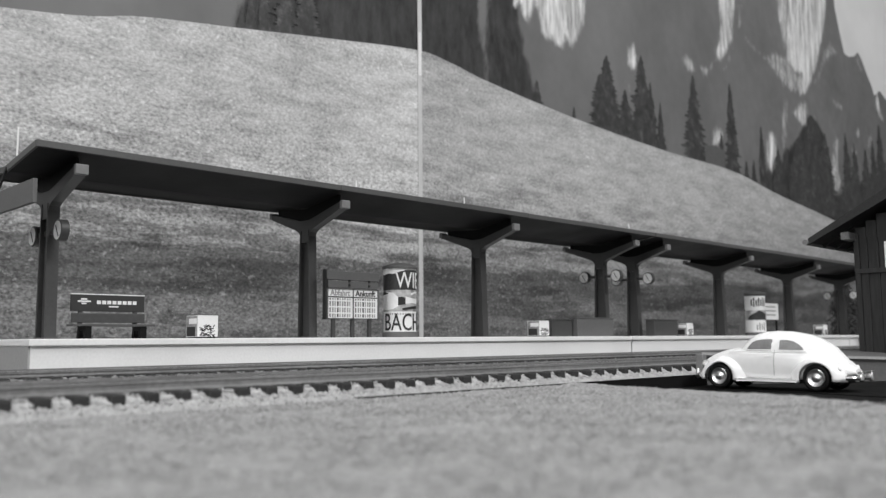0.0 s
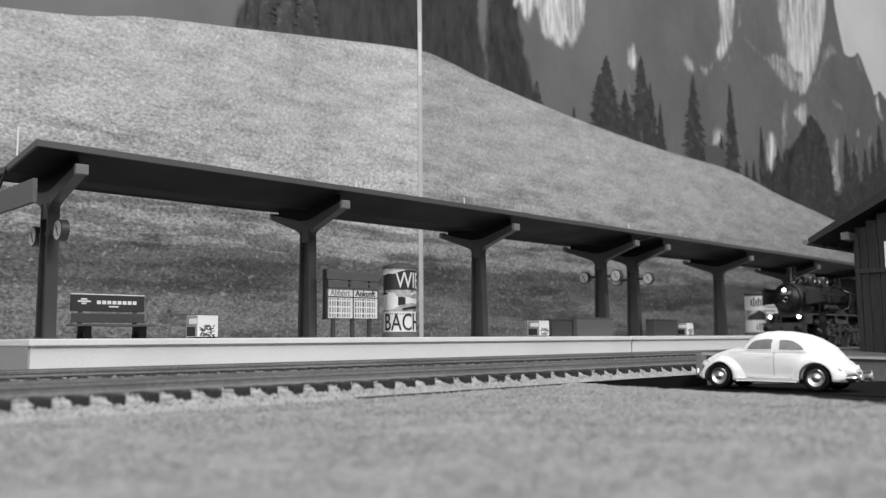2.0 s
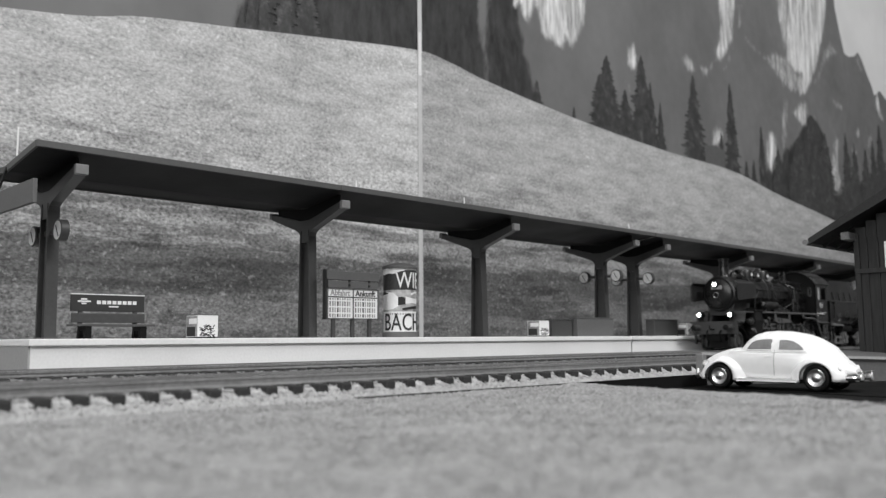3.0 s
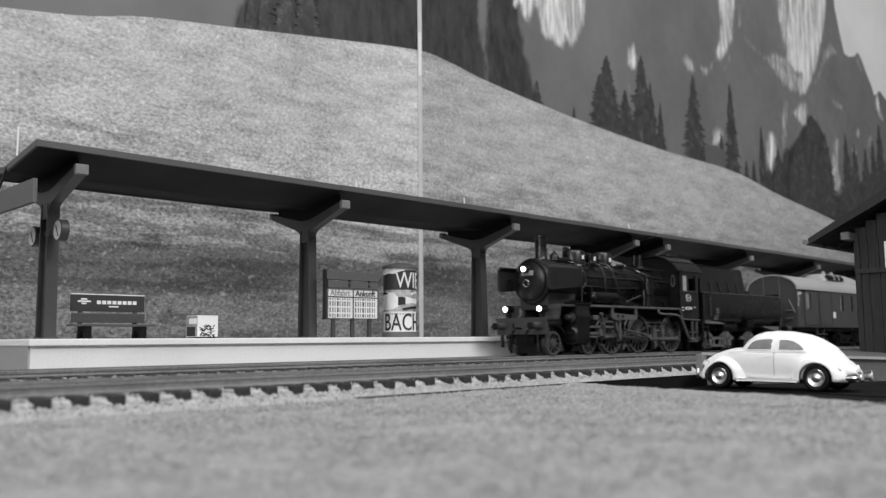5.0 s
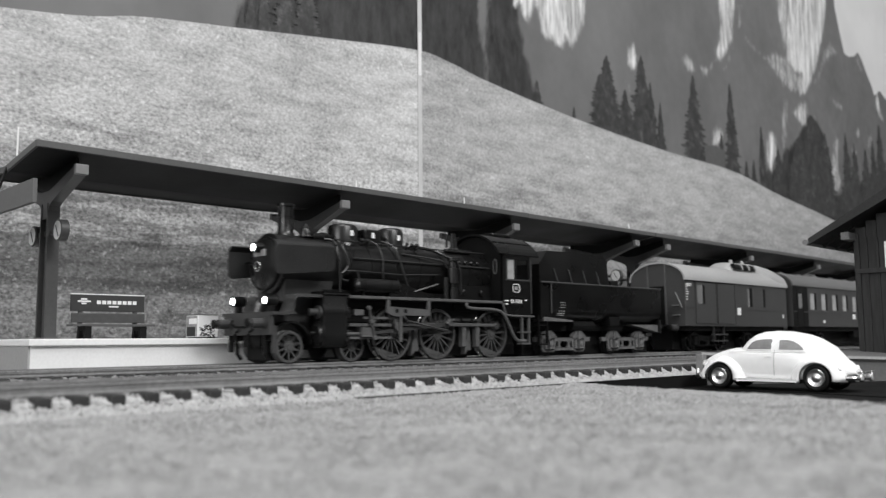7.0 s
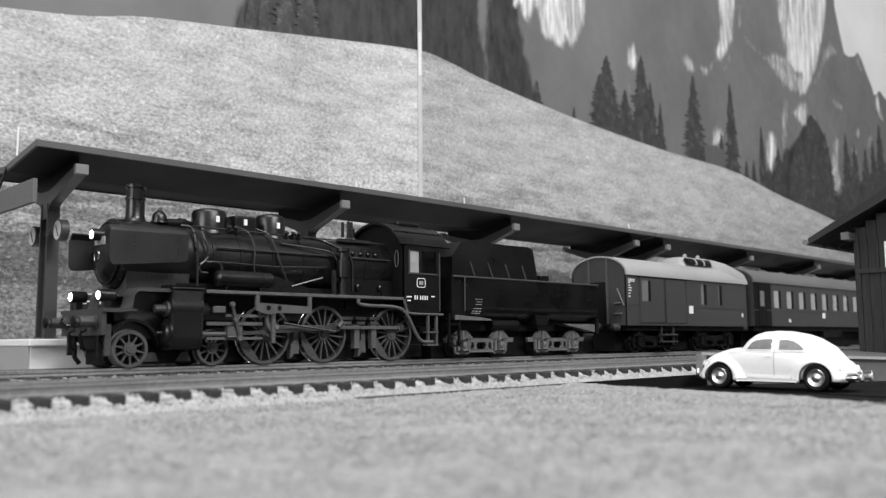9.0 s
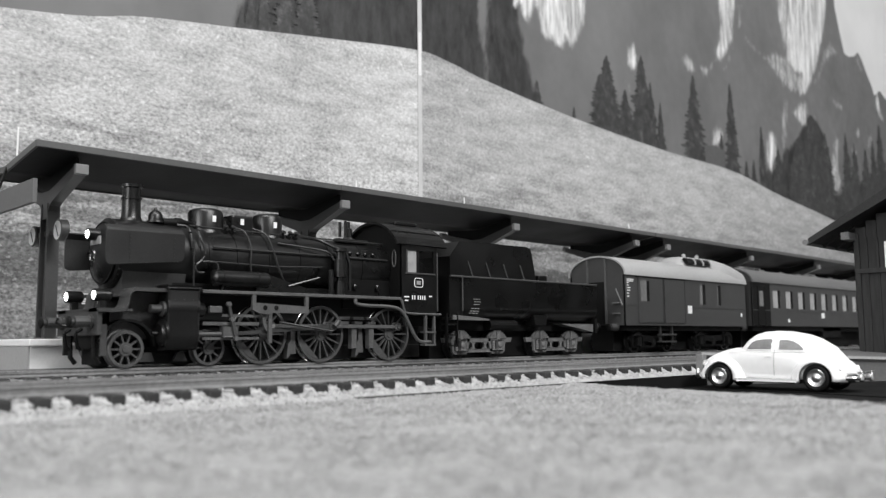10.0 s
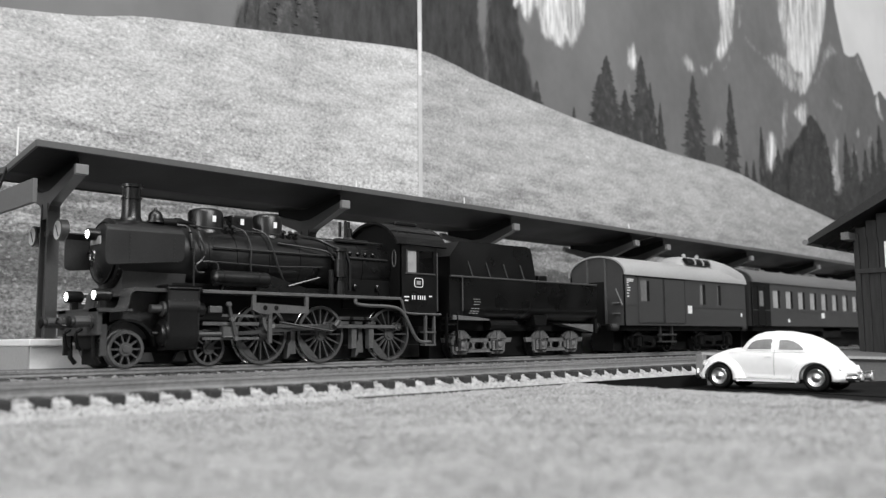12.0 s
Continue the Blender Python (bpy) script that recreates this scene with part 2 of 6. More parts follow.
def meadow_material():
    m = stuff("printed_meadow", 0.3, 0.5, bump=0)
    n, l = m.node_tree.nodes, m.node_tree.links
    co = n.new("ShaderNodeTexCoord")
    sep = n.new("ShaderNodeSeparateXYZ")
    l.new(co.outputs["Object"], sep.inputs[0])

    def noise_of(scale, stretch, detail, rough=0.6):
        mp, t = n.new("ShaderNodeMapping"), n.new("ShaderNodeTexNoise")
        mp.inputs["Scale"].default_value = stretch
        t.inputs["Scale"].default_value, t.inputs["Detail"].default_value, t.inputs["Roughness"].default_value = scale, detail, rough
        l.new(co.outputs["Object"], mp.inputs["Vector"])
        l.new(mp.outputs[0], t.inputs["Vector"])
        return t.outputs[0]

    def math_of(op, a, b, c=None):
        k = n.new("ShaderNodeMath")
        k.operation = op
        for i, v in enumerate((a, b, c)):
            if v is None:
                continue
            if isinstance(v, (int, float)):
                k.inputs[i].default_value = v
            else:
                l.new(v, k.inputs[i])
        return k.outputs[0]

    # height of the print, bent by broad drifts, splits sunlit slope from the darker lower grass
    drift = noise_of(8, (1, 1, 8.0), 9, 0.72)
    h = math_of("MULTIPLY_ADD", math_of("SUBTRACT", drift, 0.5), 0.055, sep.outputs[2])
    band = n.new("ShaderNodeValToRGB")
    band.color_ramp.interpolation = "EASE"
    tones = ((0.0, 0.17), (0.036, 0.19), (0.047, 0.105), (0.066, 0.11), (0.073, 0.28), (0.082, 0.30), (0.087, 0.18), (0.094, 0.36), (0.11, 0.43))
    while len(band.color_ramp.elements) < len(tones):
        band.color_ramp.elements.new(0.5)
    for e, (z, v) in zip(band.color_ramp.elements, tones):
        e.position, e.color = z / 0.12, (v, v, v, 1)
    l.new(math_of("DIVIDE", h, 0.12), band.inputs[0])
    streak = noise_of(38, (1, 1, 3.6), 6, 0.65)
    blade = noise_of(430, (1, 1, 1.5), 4, 0.7)
    fleck = n.new("ShaderNodeMapRange")
    fleck.inputs["From Min"].default_value, fleck.inputs["From Max"].default_value = 0.60, 0.72
    fleck.inputs["To Min"].default_value, fleck.inputs["To Max"].default_value = 0.0, 0.2
    l.new(noise_of(330, (1, 1, 1), 3), fleck.inputs["Value"])
    # thin dark drifts of longer grass, strongest low on the slope
    drk, low = n.new("ShaderNodeMapRange"), n.new("ShaderNodeMapRange")
    drk.inputs["From Min"].default_value, drk.inputs["From Max"].default_value = 0.50, 0.57
    l.new(noise_of(11, (1, 1, 7.5), 9, 0.66), drk.inputs["Value"])
    low.inputs["From Min"].default_value, low.inputs["From Max"].default_value = 0.09, 0.17
    low.inputs["To Min"].default_value, low.inputs["To Max"].default_value = 0.5, 0.10
    l.new(sep.outputs[2], low.inputs["Value"])
    # grass blades stand out low on the slope and melt together higher up
    amp = math_of("MULTIPLY_ADD", low.outputs[0], 5.0, 1.4)
    k = math_of("MULTIPLY_ADD", streak, 1.25, math_of("MULTIPLY", math_of("SUBTRACT", blade, 0.5), amp))
    k = math_of("MAXIMUM", math_of("ADD", k, 0.37), 0.15)
    # the low part of the meadow gets darker towards greater x
    right_dark = n.new("ShaderNodeMapRange")
    right_dark.inputs["From Min"].default_value, right_dark.inputs["From Max"].default_value = 0.35, 0.95
    right_dark.inputs["To Min"].default_value, right_dark.inputs["To Max"].default_value = 0.0, 0.62
    l.new(sep.outputs[0], right_dark.inputs["Value"])
    k = math_of("MULTIPLY", k, math_of("SUBTRACT", 1.0, math_of("MULTIPLY", right_dark.outputs[0], low.outputs[0])))
    gloom = math_of("SUBTRACT", 1.06, math_of("MULTIPLY", drk.outputs[0], low.outputs[0]))
    k = math_of("MULTIPLY", k, gloom)
    # two sheets of paper, the second printed a little darker next to the seam
    second = math_of("GREATER_THAN", sep.outputs[0], 0.354)
    fade = n.new("ShaderNodeMapRange")
    fade.inputs["From Min"].default_value, fade.inputs["From Max"].default_value = 0.354, 0.6
    fade.inputs["To Min"].default_value, fade.inputs["To Max"].default_value = 0.12, 0.0
    l.new(sep.outputs[0], fade.inputs["Value"])
    # lamp glare put into the colour: the first sheet pales towards the seam
    near = n.new("ShaderNodeMapRange")
    near.inputs["From Min"].default_value, near.inputs["From Max"].default_value = 0.25, 0.354
    near.inputs["To Min"].default_value, near.inputs["To Max"].default_value = 1.0, 1.28
    l.new(sep.outputs[0], near.inputs["Value"])
    k = math_of("MULTIPLY", k, math_of("SUBTRACT", near.outputs[0], math_of("MULTIPLY", second, math_of("ADD", fade.outputs[0], 0.27))))
    v = math_of("ADD", math_of("MULTIPLY", band.outputs[0], k), fleck.outputs[0])
    l.new(v, n["Principled BSDF"].inputs["Base Color"])
    return m


MEADOW = meadow_material()


LAYER = [0]


def sheet(name, pts, material, parent):
    """A flat printed patch on the backdrop, each a hair before the last."""
    LAYER[0] += 1
    depth = 0.03 * LAYER[0]
    V = [Vector((x, 251.5 - depth, z)) for x, z in pts]
    bm = B()
    vs = [bm.verts.new(v) for v in V]
    for tri in geometry.tessellate_polygon([[Vector((v.x, v.z, 0)) for v in V]]):
        bm.faces.new([vs[i] for i in tri])
    return part(name, bm, material, parent)


def spruce_outline(x, z0, z1, w, rng):
    """Ragged outline of a spruce, boughs drooping in uneven tiers."""
    h = z1 - z0
    sides = {}
    for side in (-1, 1):
        pts, z = [], z0
        while z < z1 - 2:
            t = (z - z0) / h
            half = w / 2 * ((1 - t) ** 0.8) * (0.7 + 0.3 * min(1, t * 8)) * rng.uniform(0.62, 1.12) + 0.4
            step = max(1.6, h * rng.uniform(0.025, 0.05))
            pts += [(x + side * half * rng.uniform(0.8, 0.95), z), (x + side * half, z + step * 0.25), (x + side * half * rng.uniform(0.55, 0.8), z + step * 0.7)]
            z += step
        sides[side] = pts
    return sides[1] + [(x, z1)] + sides[-1][::-1]


def backdrop():
    rng = random.Random(5)
    ob = part("backdrop", box(B(), -700, 2300, 251.7, 261.5, -60, 900), PRINT_ROCK)
    tagged(ob, "printed alpine photo backdrop with meadow, spruces and cliffs", "backdrop", "", "structure")
    ridge = [(-700, 120), (-300, 150), (40, 191), (120, 207), (186, 217), (272, 230), (352, 241), (391, 239), (433, 233), (511, 226), (601, 220),
             (730, 215), (890, 213), (1017, 198), (1209, 180), (1418, 153), (1800, 110), (2300, 60)]
    line = [(p.x, p.y) for p in bow([(x, z, 0) for x, z in ridge], 8)]
    nx, nz = 420, 150
    X, Z = np.meshgrid(np.linspace(120, 1760, nx), np.linspace(120, 660, nz))
    held = {k: np.zeros(X.shape) for k in ("cliff", "wood", "sky")}

    def motif(kind, weight, pts, soft=7.0):
        """Adds an outline to the print, with a soft edge."""
        inside, near = np.zeros(X.shape, bool), np.full(X.shape, 1e9)
        for (ax, az), (bx, bz) in zip(pts, pts[1:] + pts[:1]):
            u = np.clip(((X - ax) * (bx - ax) + (Z - az) * (bz - az)) / ((bx - ax) ** 2 + (bz - az) ** 2 + 1e-9), 0, 1)
            near = np.minimum(near, np.hypot(X - ax - u * (bx - ax), Z - az - u * (bz - az)))
            if az != bz:
                inside ^= ((az > Z) != (bz > Z)) & (X < ax + (Z - az) / (bz - az) * (bx - ax))
        held[kind] = np.maximum(held[kind], weight * np.clip(0.5 + np.where(inside, near, -near) / (2 * soft), 0, 1))
    motif("sky", 1.0, [(1261, 597), (1256, 530), (1273, 488), (1287, 459), (1306, 458), (1329, 464), (1348, 476), (1362, 467), (1382, 447), (1405, 427), (1413, 414), (1440, 429), (1466, 420), (1623, 418), (1688, 731)], 3)
    motif("cliff", 1.00, [(476, 351), (474, 313), (485, 318), (487, 308), (495, 303), (501, 317), (506, 326), (511, 314), (515, 297), (522, 293), (531, 298), (537, 290), (546, 290), (551, 302), (559, 294), (567, 302), (577, 315), (583, 328), (586, 349), (590, 387)])
    motif("cliff", 0.90, [(875, 476), (871, 427), (875, 402), (868, 378), (857, 361), (855, 347), (870, 352), (882, 363), (903, 387), (909, 418), (915, 443), (916, 489)])
    motif("cliff", 0.45, [(924, 476), (920, 406), (934, 413), (935, 456)])
    motif("cliff", 0.50, [(869, 335), (882, 351), (900, 382), (906, 381), (898, 359), (884, 342)])
    motif("cliff", 0.80, [(776, 331), (787, 339), (799, 335), (804, 322), (790, 320), (778, 325)])
    motif("cliff", 0.75, [(817, 332), (840, 335), (849, 343), (840, 331), (825, 322)])
    motif("cliff", 1.00, [(1087, 542), (1073, 446), (1066, 398), (1091, 387), (1118, 389), (1106, 355), (1126, 361), (1150, 387), (1175, 419), (1197, 460), (1216, 501), (1233, 588)])
    motif("cliff", 0.60, [(1037, 527), (1039, 465), (1048, 439), (1059, 405), (1074, 438), (1089, 543)])
    motif("cliff", 0.50, [(986, 385), (1026, 401), (1068, 403), (1098, 385), (1124, 390), (1110, 358), (1075, 351), (1044, 357), (1019, 371)])
    motif("cliff", 0.45, [(1153, 379), (1178, 411), (1204, 448), (1229, 468), (1268, 454), (1224, 435), (1200, 416), (1179, 389)])
    motif("cliff", 0.50, [(1328, 459), (1347, 470), (1369, 446), (1353, 440)])
    motif("cliff", 0.80, [(1412, 406), (1431, 425), (1442, 392), (1452, 374), (1431, 380), (1418, 393)])
    motif("cliff", 0.45, [(938, 404), (952, 400), (971, 393), (990, 389), (979, 382), (954, 388), (940, 396)])
    motif("cliff", 0.45, [(1047, 337), (1063, 343), (1064, 320), (1051, 274), (1042, 260), (1033, 275), (1037, 307)])
    motif("cliff", 0.65, [(1071, 321), (1098, 339), (1125, 350), (1130, 332), (1124, 310), (1104, 307), (1082, 319)])
    motif("cliff", 0.42, [(1143, 336), (1163, 334), (1189, 308), (1169, 314), (1146, 327)])
    motif("cliff", 0.60, [(1227, 374), (1246, 371), (1276, 371), (1263, 360), (1236, 360)])
    motif("cliff", 0.75, [(995, 280), (1010, 287), (1020, 273), (1018, 249), (996, 226), (986, 240), (985, 259)])
    motif("cliff", 0.50, [(1001, 223), (1015, 230), (1014, 214)])
    motif("cliff", 0.55, [(1227, 315), (1242, 313), (1237, 263), (1243, 242), (1224, 220), (1206, 233), (1197, 262), (1210, 277)])
    motif("cliff", 0.60, [(1313, 333), (1327, 346), (1338, 333), (1319, 322)])
    motif("cliff", 0.70, [(1294, 303), (1307, 312), (1315, 300), (1299, 293)])
    motif("cliff", 0.42, [(1369, 338), (1394, 348), (1389, 322), (1364, 309)])
    motif("cliff", 0.50, [(1331, 233), (1350, 243), (1379, 261), (1376, 233)])
    motif("cliff", 0.75, [(840, 254), (851, 264), (866, 261), (868, 250), (846, 238), (836, 237)])
    motif("cliff", 0.75, [(663, 318), (673, 327), (680, 312), (675, 297), (665, 295), (660, 298)])
    motif("cliff", 0.50, [(657, 279), (666, 291), (661, 266)])
    motif("wood", 1.00, [(185, 206), (189, 231), (195, 247), (194, 271), (424, 345), (425, 283), (431, 259), (437, 225), (328, 207)])
    motif("wood", 1.00, [(439, 223), (435, 276), (440, 308), (447, 352), (470, 360), (479, 314), (480, 298), (485, 283), (486, 270), (492, 263), (497, 248), (504, 222), (486, 214)])
    motif("wood", 0.95, [(1021, 172), (1046, 261), (1086, 285), (1125, 325), (1157, 332), (1185, 308), (1200, 267), (1206, 220), (1210, 156)])
    motif("wood", 0.80, [(969, 197), (979, 228), (1021, 234), (1047, 269), (1100, 277), (1215, 221), (1443, 291), (1601, 313), (1566, 143), (1201, 121)])
    me = bpy.data.meshes.new("mountains")
    quads = [(j * nx + i, j * nx + i + 1, (j + 1) * nx + i + 1, (j + 1) * nx + i) for j in range(nz - 1) for i in range(nx - 1)]
    me.from_pydata((np.stack([X, np.full(X.shape, 251.6), Z], -1).reshape(-1, 3) * MM).tolist(), [], quads)
    for k, a in held.items():
        me.attributes.new(k, "FLOAT", "POINT").data.foreach_set("value", a.ravel())
    me.materials.append(PRINT_ROCK)
    new("mountains", me).parent = ob
    trees = [(505, 217, 249, 22), (562, 219, 234, 9), (620, 220, 300, 60), (606, 221, 277, 34), (686, 220, 315, 53), (653, 221, 270, 36), (703, 220, 289, 26), (722, 217, 270, 18), (797, 211, 317, 51), (889, 211, 326, 37), (862, 214, 258, 20), (972, 203, 286, 23), (925, 209, 232, 16), (946, 208, 237, 16)]
    trees += [(1269, 194, 325, 57), (1303, 197, 313, 54), (1352, 210, 314, 57), (1423, 228, 365, 61), (1388, 219, 332, 49), (1021, 198, 263, 43), (1138, 194, 330, 123), (1086, 201, 288, 89), (1185, 193, 311, 78), (190, 214, 232, 9), (197, 214, 243, 13), (208, 216, 251, 16), (224, 218, 264, 22), (243, 221, 278, 25)]
    for x, z0, z1, w in trees:
        sheet("printed_tree", spruce_outline(x, z0 - 8, z1, w * 1.45, rng), PRINT_TREE, ob)
    sheet("printed_hut", [(818, 235), (843, 239), (868, 236), (867, 200), (817, 200)], PRINT_HUT, ob)
    sheet("meadow", line + [(2300, -58), (-700, -58)], MEADOW, ob)
    part("seam", box(B(), 351.6, 356.2, 249.9, 250.0, -50, 620), SEAM, ob)
    part("torn_seam", box(B(), 351.9, 355.2, 249.4, 249.6, 220, 256), SEAM_WHITE, ob)


backdrop()

# ---- ground ----
tagged(part("ground", box(B(), -900, 2300, -1000, 249, -30, -8.6), BLACK_EDGE), "black painted base board of the layout", "base board", "", "structure")
tagged(part("road", prism(B(), [(110, -96), (130, -104), (136.4, -110), (136.2, -142), (130, -165), (104, -260), (60, -600), (600, -600), (600, -96)], "z", -8.58, -8.3), ASPHALT), "dark grey asphalt model road", "road", "", "structure")


def mat_sheet():
    """The sandy scatter mat, slightly uneven on top."""
    rng = random.Random(3)
    bm = B()
    nx, ny = 150, 150
    grid = []
    for j in range(ny + 1):
        y = -101.0 - 320 * (j / ny) ** 1.4
        xr = np.interp(-y, [101.0, 112, 128, 141, 164, 185, 250, 420], [88.0, 82.5, 80.0, 77.0, 71.0, 60.5, 38.0, 0.0]) + rng.uniform(-0.35, 0.35)
        row = []
        for i in range(nx + 1):
            u = i / nx
            x = xr - (xr + 420) * (1 - u) ** 1.6
            z = -5.0 + 0.30 * noise.noise((x * 0.5, y * 0.5, 0)) + 0.35 * noise.noise((x * 0.08, y * 0.08, 4)) + rng.uniform(-0.06, 0.06)
            row.append(bm.verts.new((x, y, z)))
        grid.append(row)
    for a, b in zip(grid, grid[1:]):
        for i in range(nx):
            bm.faces.new((a[i], a[i + 1], b[i + 1], b[i]))
    for e in bmesh.ops.extrude_edge_only(bm, edges=[e for e in bm.edges if e.is_boundary])["geom"]:
        if isinstance(e, bmesh.types.BMVert):
            e.co.z = -8.55
    ob = part("pavement", bm, GROUND, smooth=True)
    return tagged(ob, "pale sandy scatter forecourt with a fine grain", "forecourt", "", "structure")


forecourt = mat_sheet()


PITCH_S = 6.28


def track(name, yc, x0, x1, phase, up, label):
    t = thing(name, label, "railway track", ((x0 + x1) / 2, yc, -8.5), "tracks", "structure")
    part("ballast_bed", prism(B(), [(yc - 22.5, -5.8), (yc - 21.5, -5.5), (yc - 17.5, -5.0), (yc - 15.4, -3.9), (yc - 13.6, -2.65 + up * 0.4), (yc + 15.5, -2.65 + up * 0.4), (yc + 23, -5.8)], "x", x0, x1), BALLAST_FAR if up else BALLAST_DARK, t)
    part("track_base", box(B(), x0, x1, yc - 22, yc + 22.5, -8.45, -5.8), BLACK_EDGE, t, "black underlay strip")
    for s in (-1, 1):
        y = yc + s * 8.55
        prof = [(-0.9, -2.1), (0.9, -2.1), (0.9, -1.85), (0.25, -1.6), (0.25, -0.8), (0.5, -0.6), (0.5, -0.02), (-0.5, -0.02), (-0.5, -0.6), (-0.25, -0.8), (-0.25, -1.6), (-0.9, -1.85)]
        rail = part("rail", prism(B(), [(y + a, b + (up if b < -1.0 else 0)) for a, b in prof], "x", x0, x1), RAIL, t)
        part("rail_head", box(B(), x0, x1, y - 0.46, y + 0.46, -0.02, 0.0), RAIL_TOP, rail, "bright worn rail head")
    n = int((x1 - x0) / PITCH_S)
    first = None
    for i in range(n):
        x = x0 + phase + i * PITCH_S
        if first is None:
            bm = box(B(), x - 1.4, x + 1.4, yc - 15.6, yc + 15.6, -4.8, -1.95 + up, 0.7 if up else 0.4)
            first = part("sleeper", bm, SLEEPER, t, pivot=(x, yc, -2.0))
        else:
            again(first, t, (x, yc, -2.0))
    return t


far_track = track("track", 0, -230, 980, 2.74, 0.5, "model railway track with dark sleepers beside the platform")
near_track = track("track", -77.5, -230, 620, 3.24, 0.0, "model railway track with dark sleepers on pale ballast")


def gravel(name, x0, x1, y0, y1, zf, count, size, parent, seed, material=None, label="pale angular ballast gravel"):
    """Small angular stones strewn over a strip, one joined mesh."""
    rng = np.random.default_rng(seed)
    ico_v = np.array([(0, 0, 1), (0.9, 0, 0.1), (-0.3, 0.85, 0.15), (-0.5, -0.8, 0.1), (0.3, 0.2, -0.9), (0.35, -0.75, 0.5)])
    ico_f = np.array([(0, 1, 2), (0, 2, 3), (0, 3, 5), (0, 5, 1), (4, 2, 1), (4, 3, 2), (4, 5, 3), (4, 1, 5)])
    V, F = [], []
    for i in range(count):
        x, y = rng.uniform(x0, x1), rng.uniform(y0, y1)
        s = size * rng.uniform(0.6, 1.4)
        a = rng.uniform(0, 6.3)
        v = ico_v * rng.uniform(0.7, 1.3, (6, 3)) * s
        c, q = math.cos(a), math.sin(a)
        v = v @ np.array([(c, q, 0), (-q, c, 0), (0, 0, 0.8)])
        V.append(v + (x, y, zf(y) + rng.uniform(-0.1, 0.35) * s))
        F.append(ico_f + 6 * i)
    me = bpy.data.meshes.new(name)
    home = ORIGIN[parent]
    me.from_pydata(((np.concatenate(V) - np.array(home)) * MM).tolist(), [], np.concatenate(F).tolist())
    me.materials.append(material or BALLAST)
    ob = new(name, me)
    ob.parent = parent
    return tagged(ob, label, "", "", "stuff")


def shoulder(y):
    return np.interp(y, [-100, -97, -95, -93.4, -92, -90.5, -50], [-5.5, -5.1, -4.75, -4.2, -3.5, -2.65, -2.55])


gravel("gravel", -110, 153, -100.2, -91.8, shoulder, 10500, 0.52, near_track, 1)
# black strip draws the dark gap line along the ballast edge
part("underlay_rim", box(B(), 8, 153, -101.0, -100.5, -8.4, -4.62), BLACK_EDGE, near_track)
gravel("gravel", -110, 215, -91.5, -62, lambda y: -2.55, 14000, 0.36, near_track, 2)
gravel("gravel", -90, 300, -24, 14, lambda y: -2.2 if y > -15.2 else -4.6, 14000, 0.36, far_track, 3, BALLAST_FAR)

gravel("grain", -190, 80, -128, -101.2, lambda y: -4.95, 14000, 0.22, forecourt, 5, GRAIN, "fine pale scatter grains")
gravel("grain", -170, 62, -185, -128, lambda y: -4.95, 24000, 0.24, forecourt, 6, GRAIN, "fine pale scatter grains")
gravel("grain", -120, 40, -240, -185, lambda y: -4.95, 12000, 0.26, forecourt, 7, GRAIN, "fine pale scatter grains")

# ---- platform ----
def platform():
    t = thing("platform", "pale grey moulded station platform with overhanging edge", "platform", (300, 62, -8.5), "", "structure")
    x1 = 1100
    for a, b in ((-15.4, 296.5), (297.0, 608.5), (609.0, x1)):
        part("platform_wall", box(B(), a + 0.8, b, 21.2, 104, -8.4, 6.25), CONCRETE, t)
        part("platform_slab", box(B(), a, b, 20, 105, 6.25, 8.3, 0.25), CONCRETE, t)
    part("end_wall", box(B(), -15.2, -14.65, 21.5, 104, -8.4, 6.2), CONCRETE_END, t, "darker grey end wall")
    return t


platform()


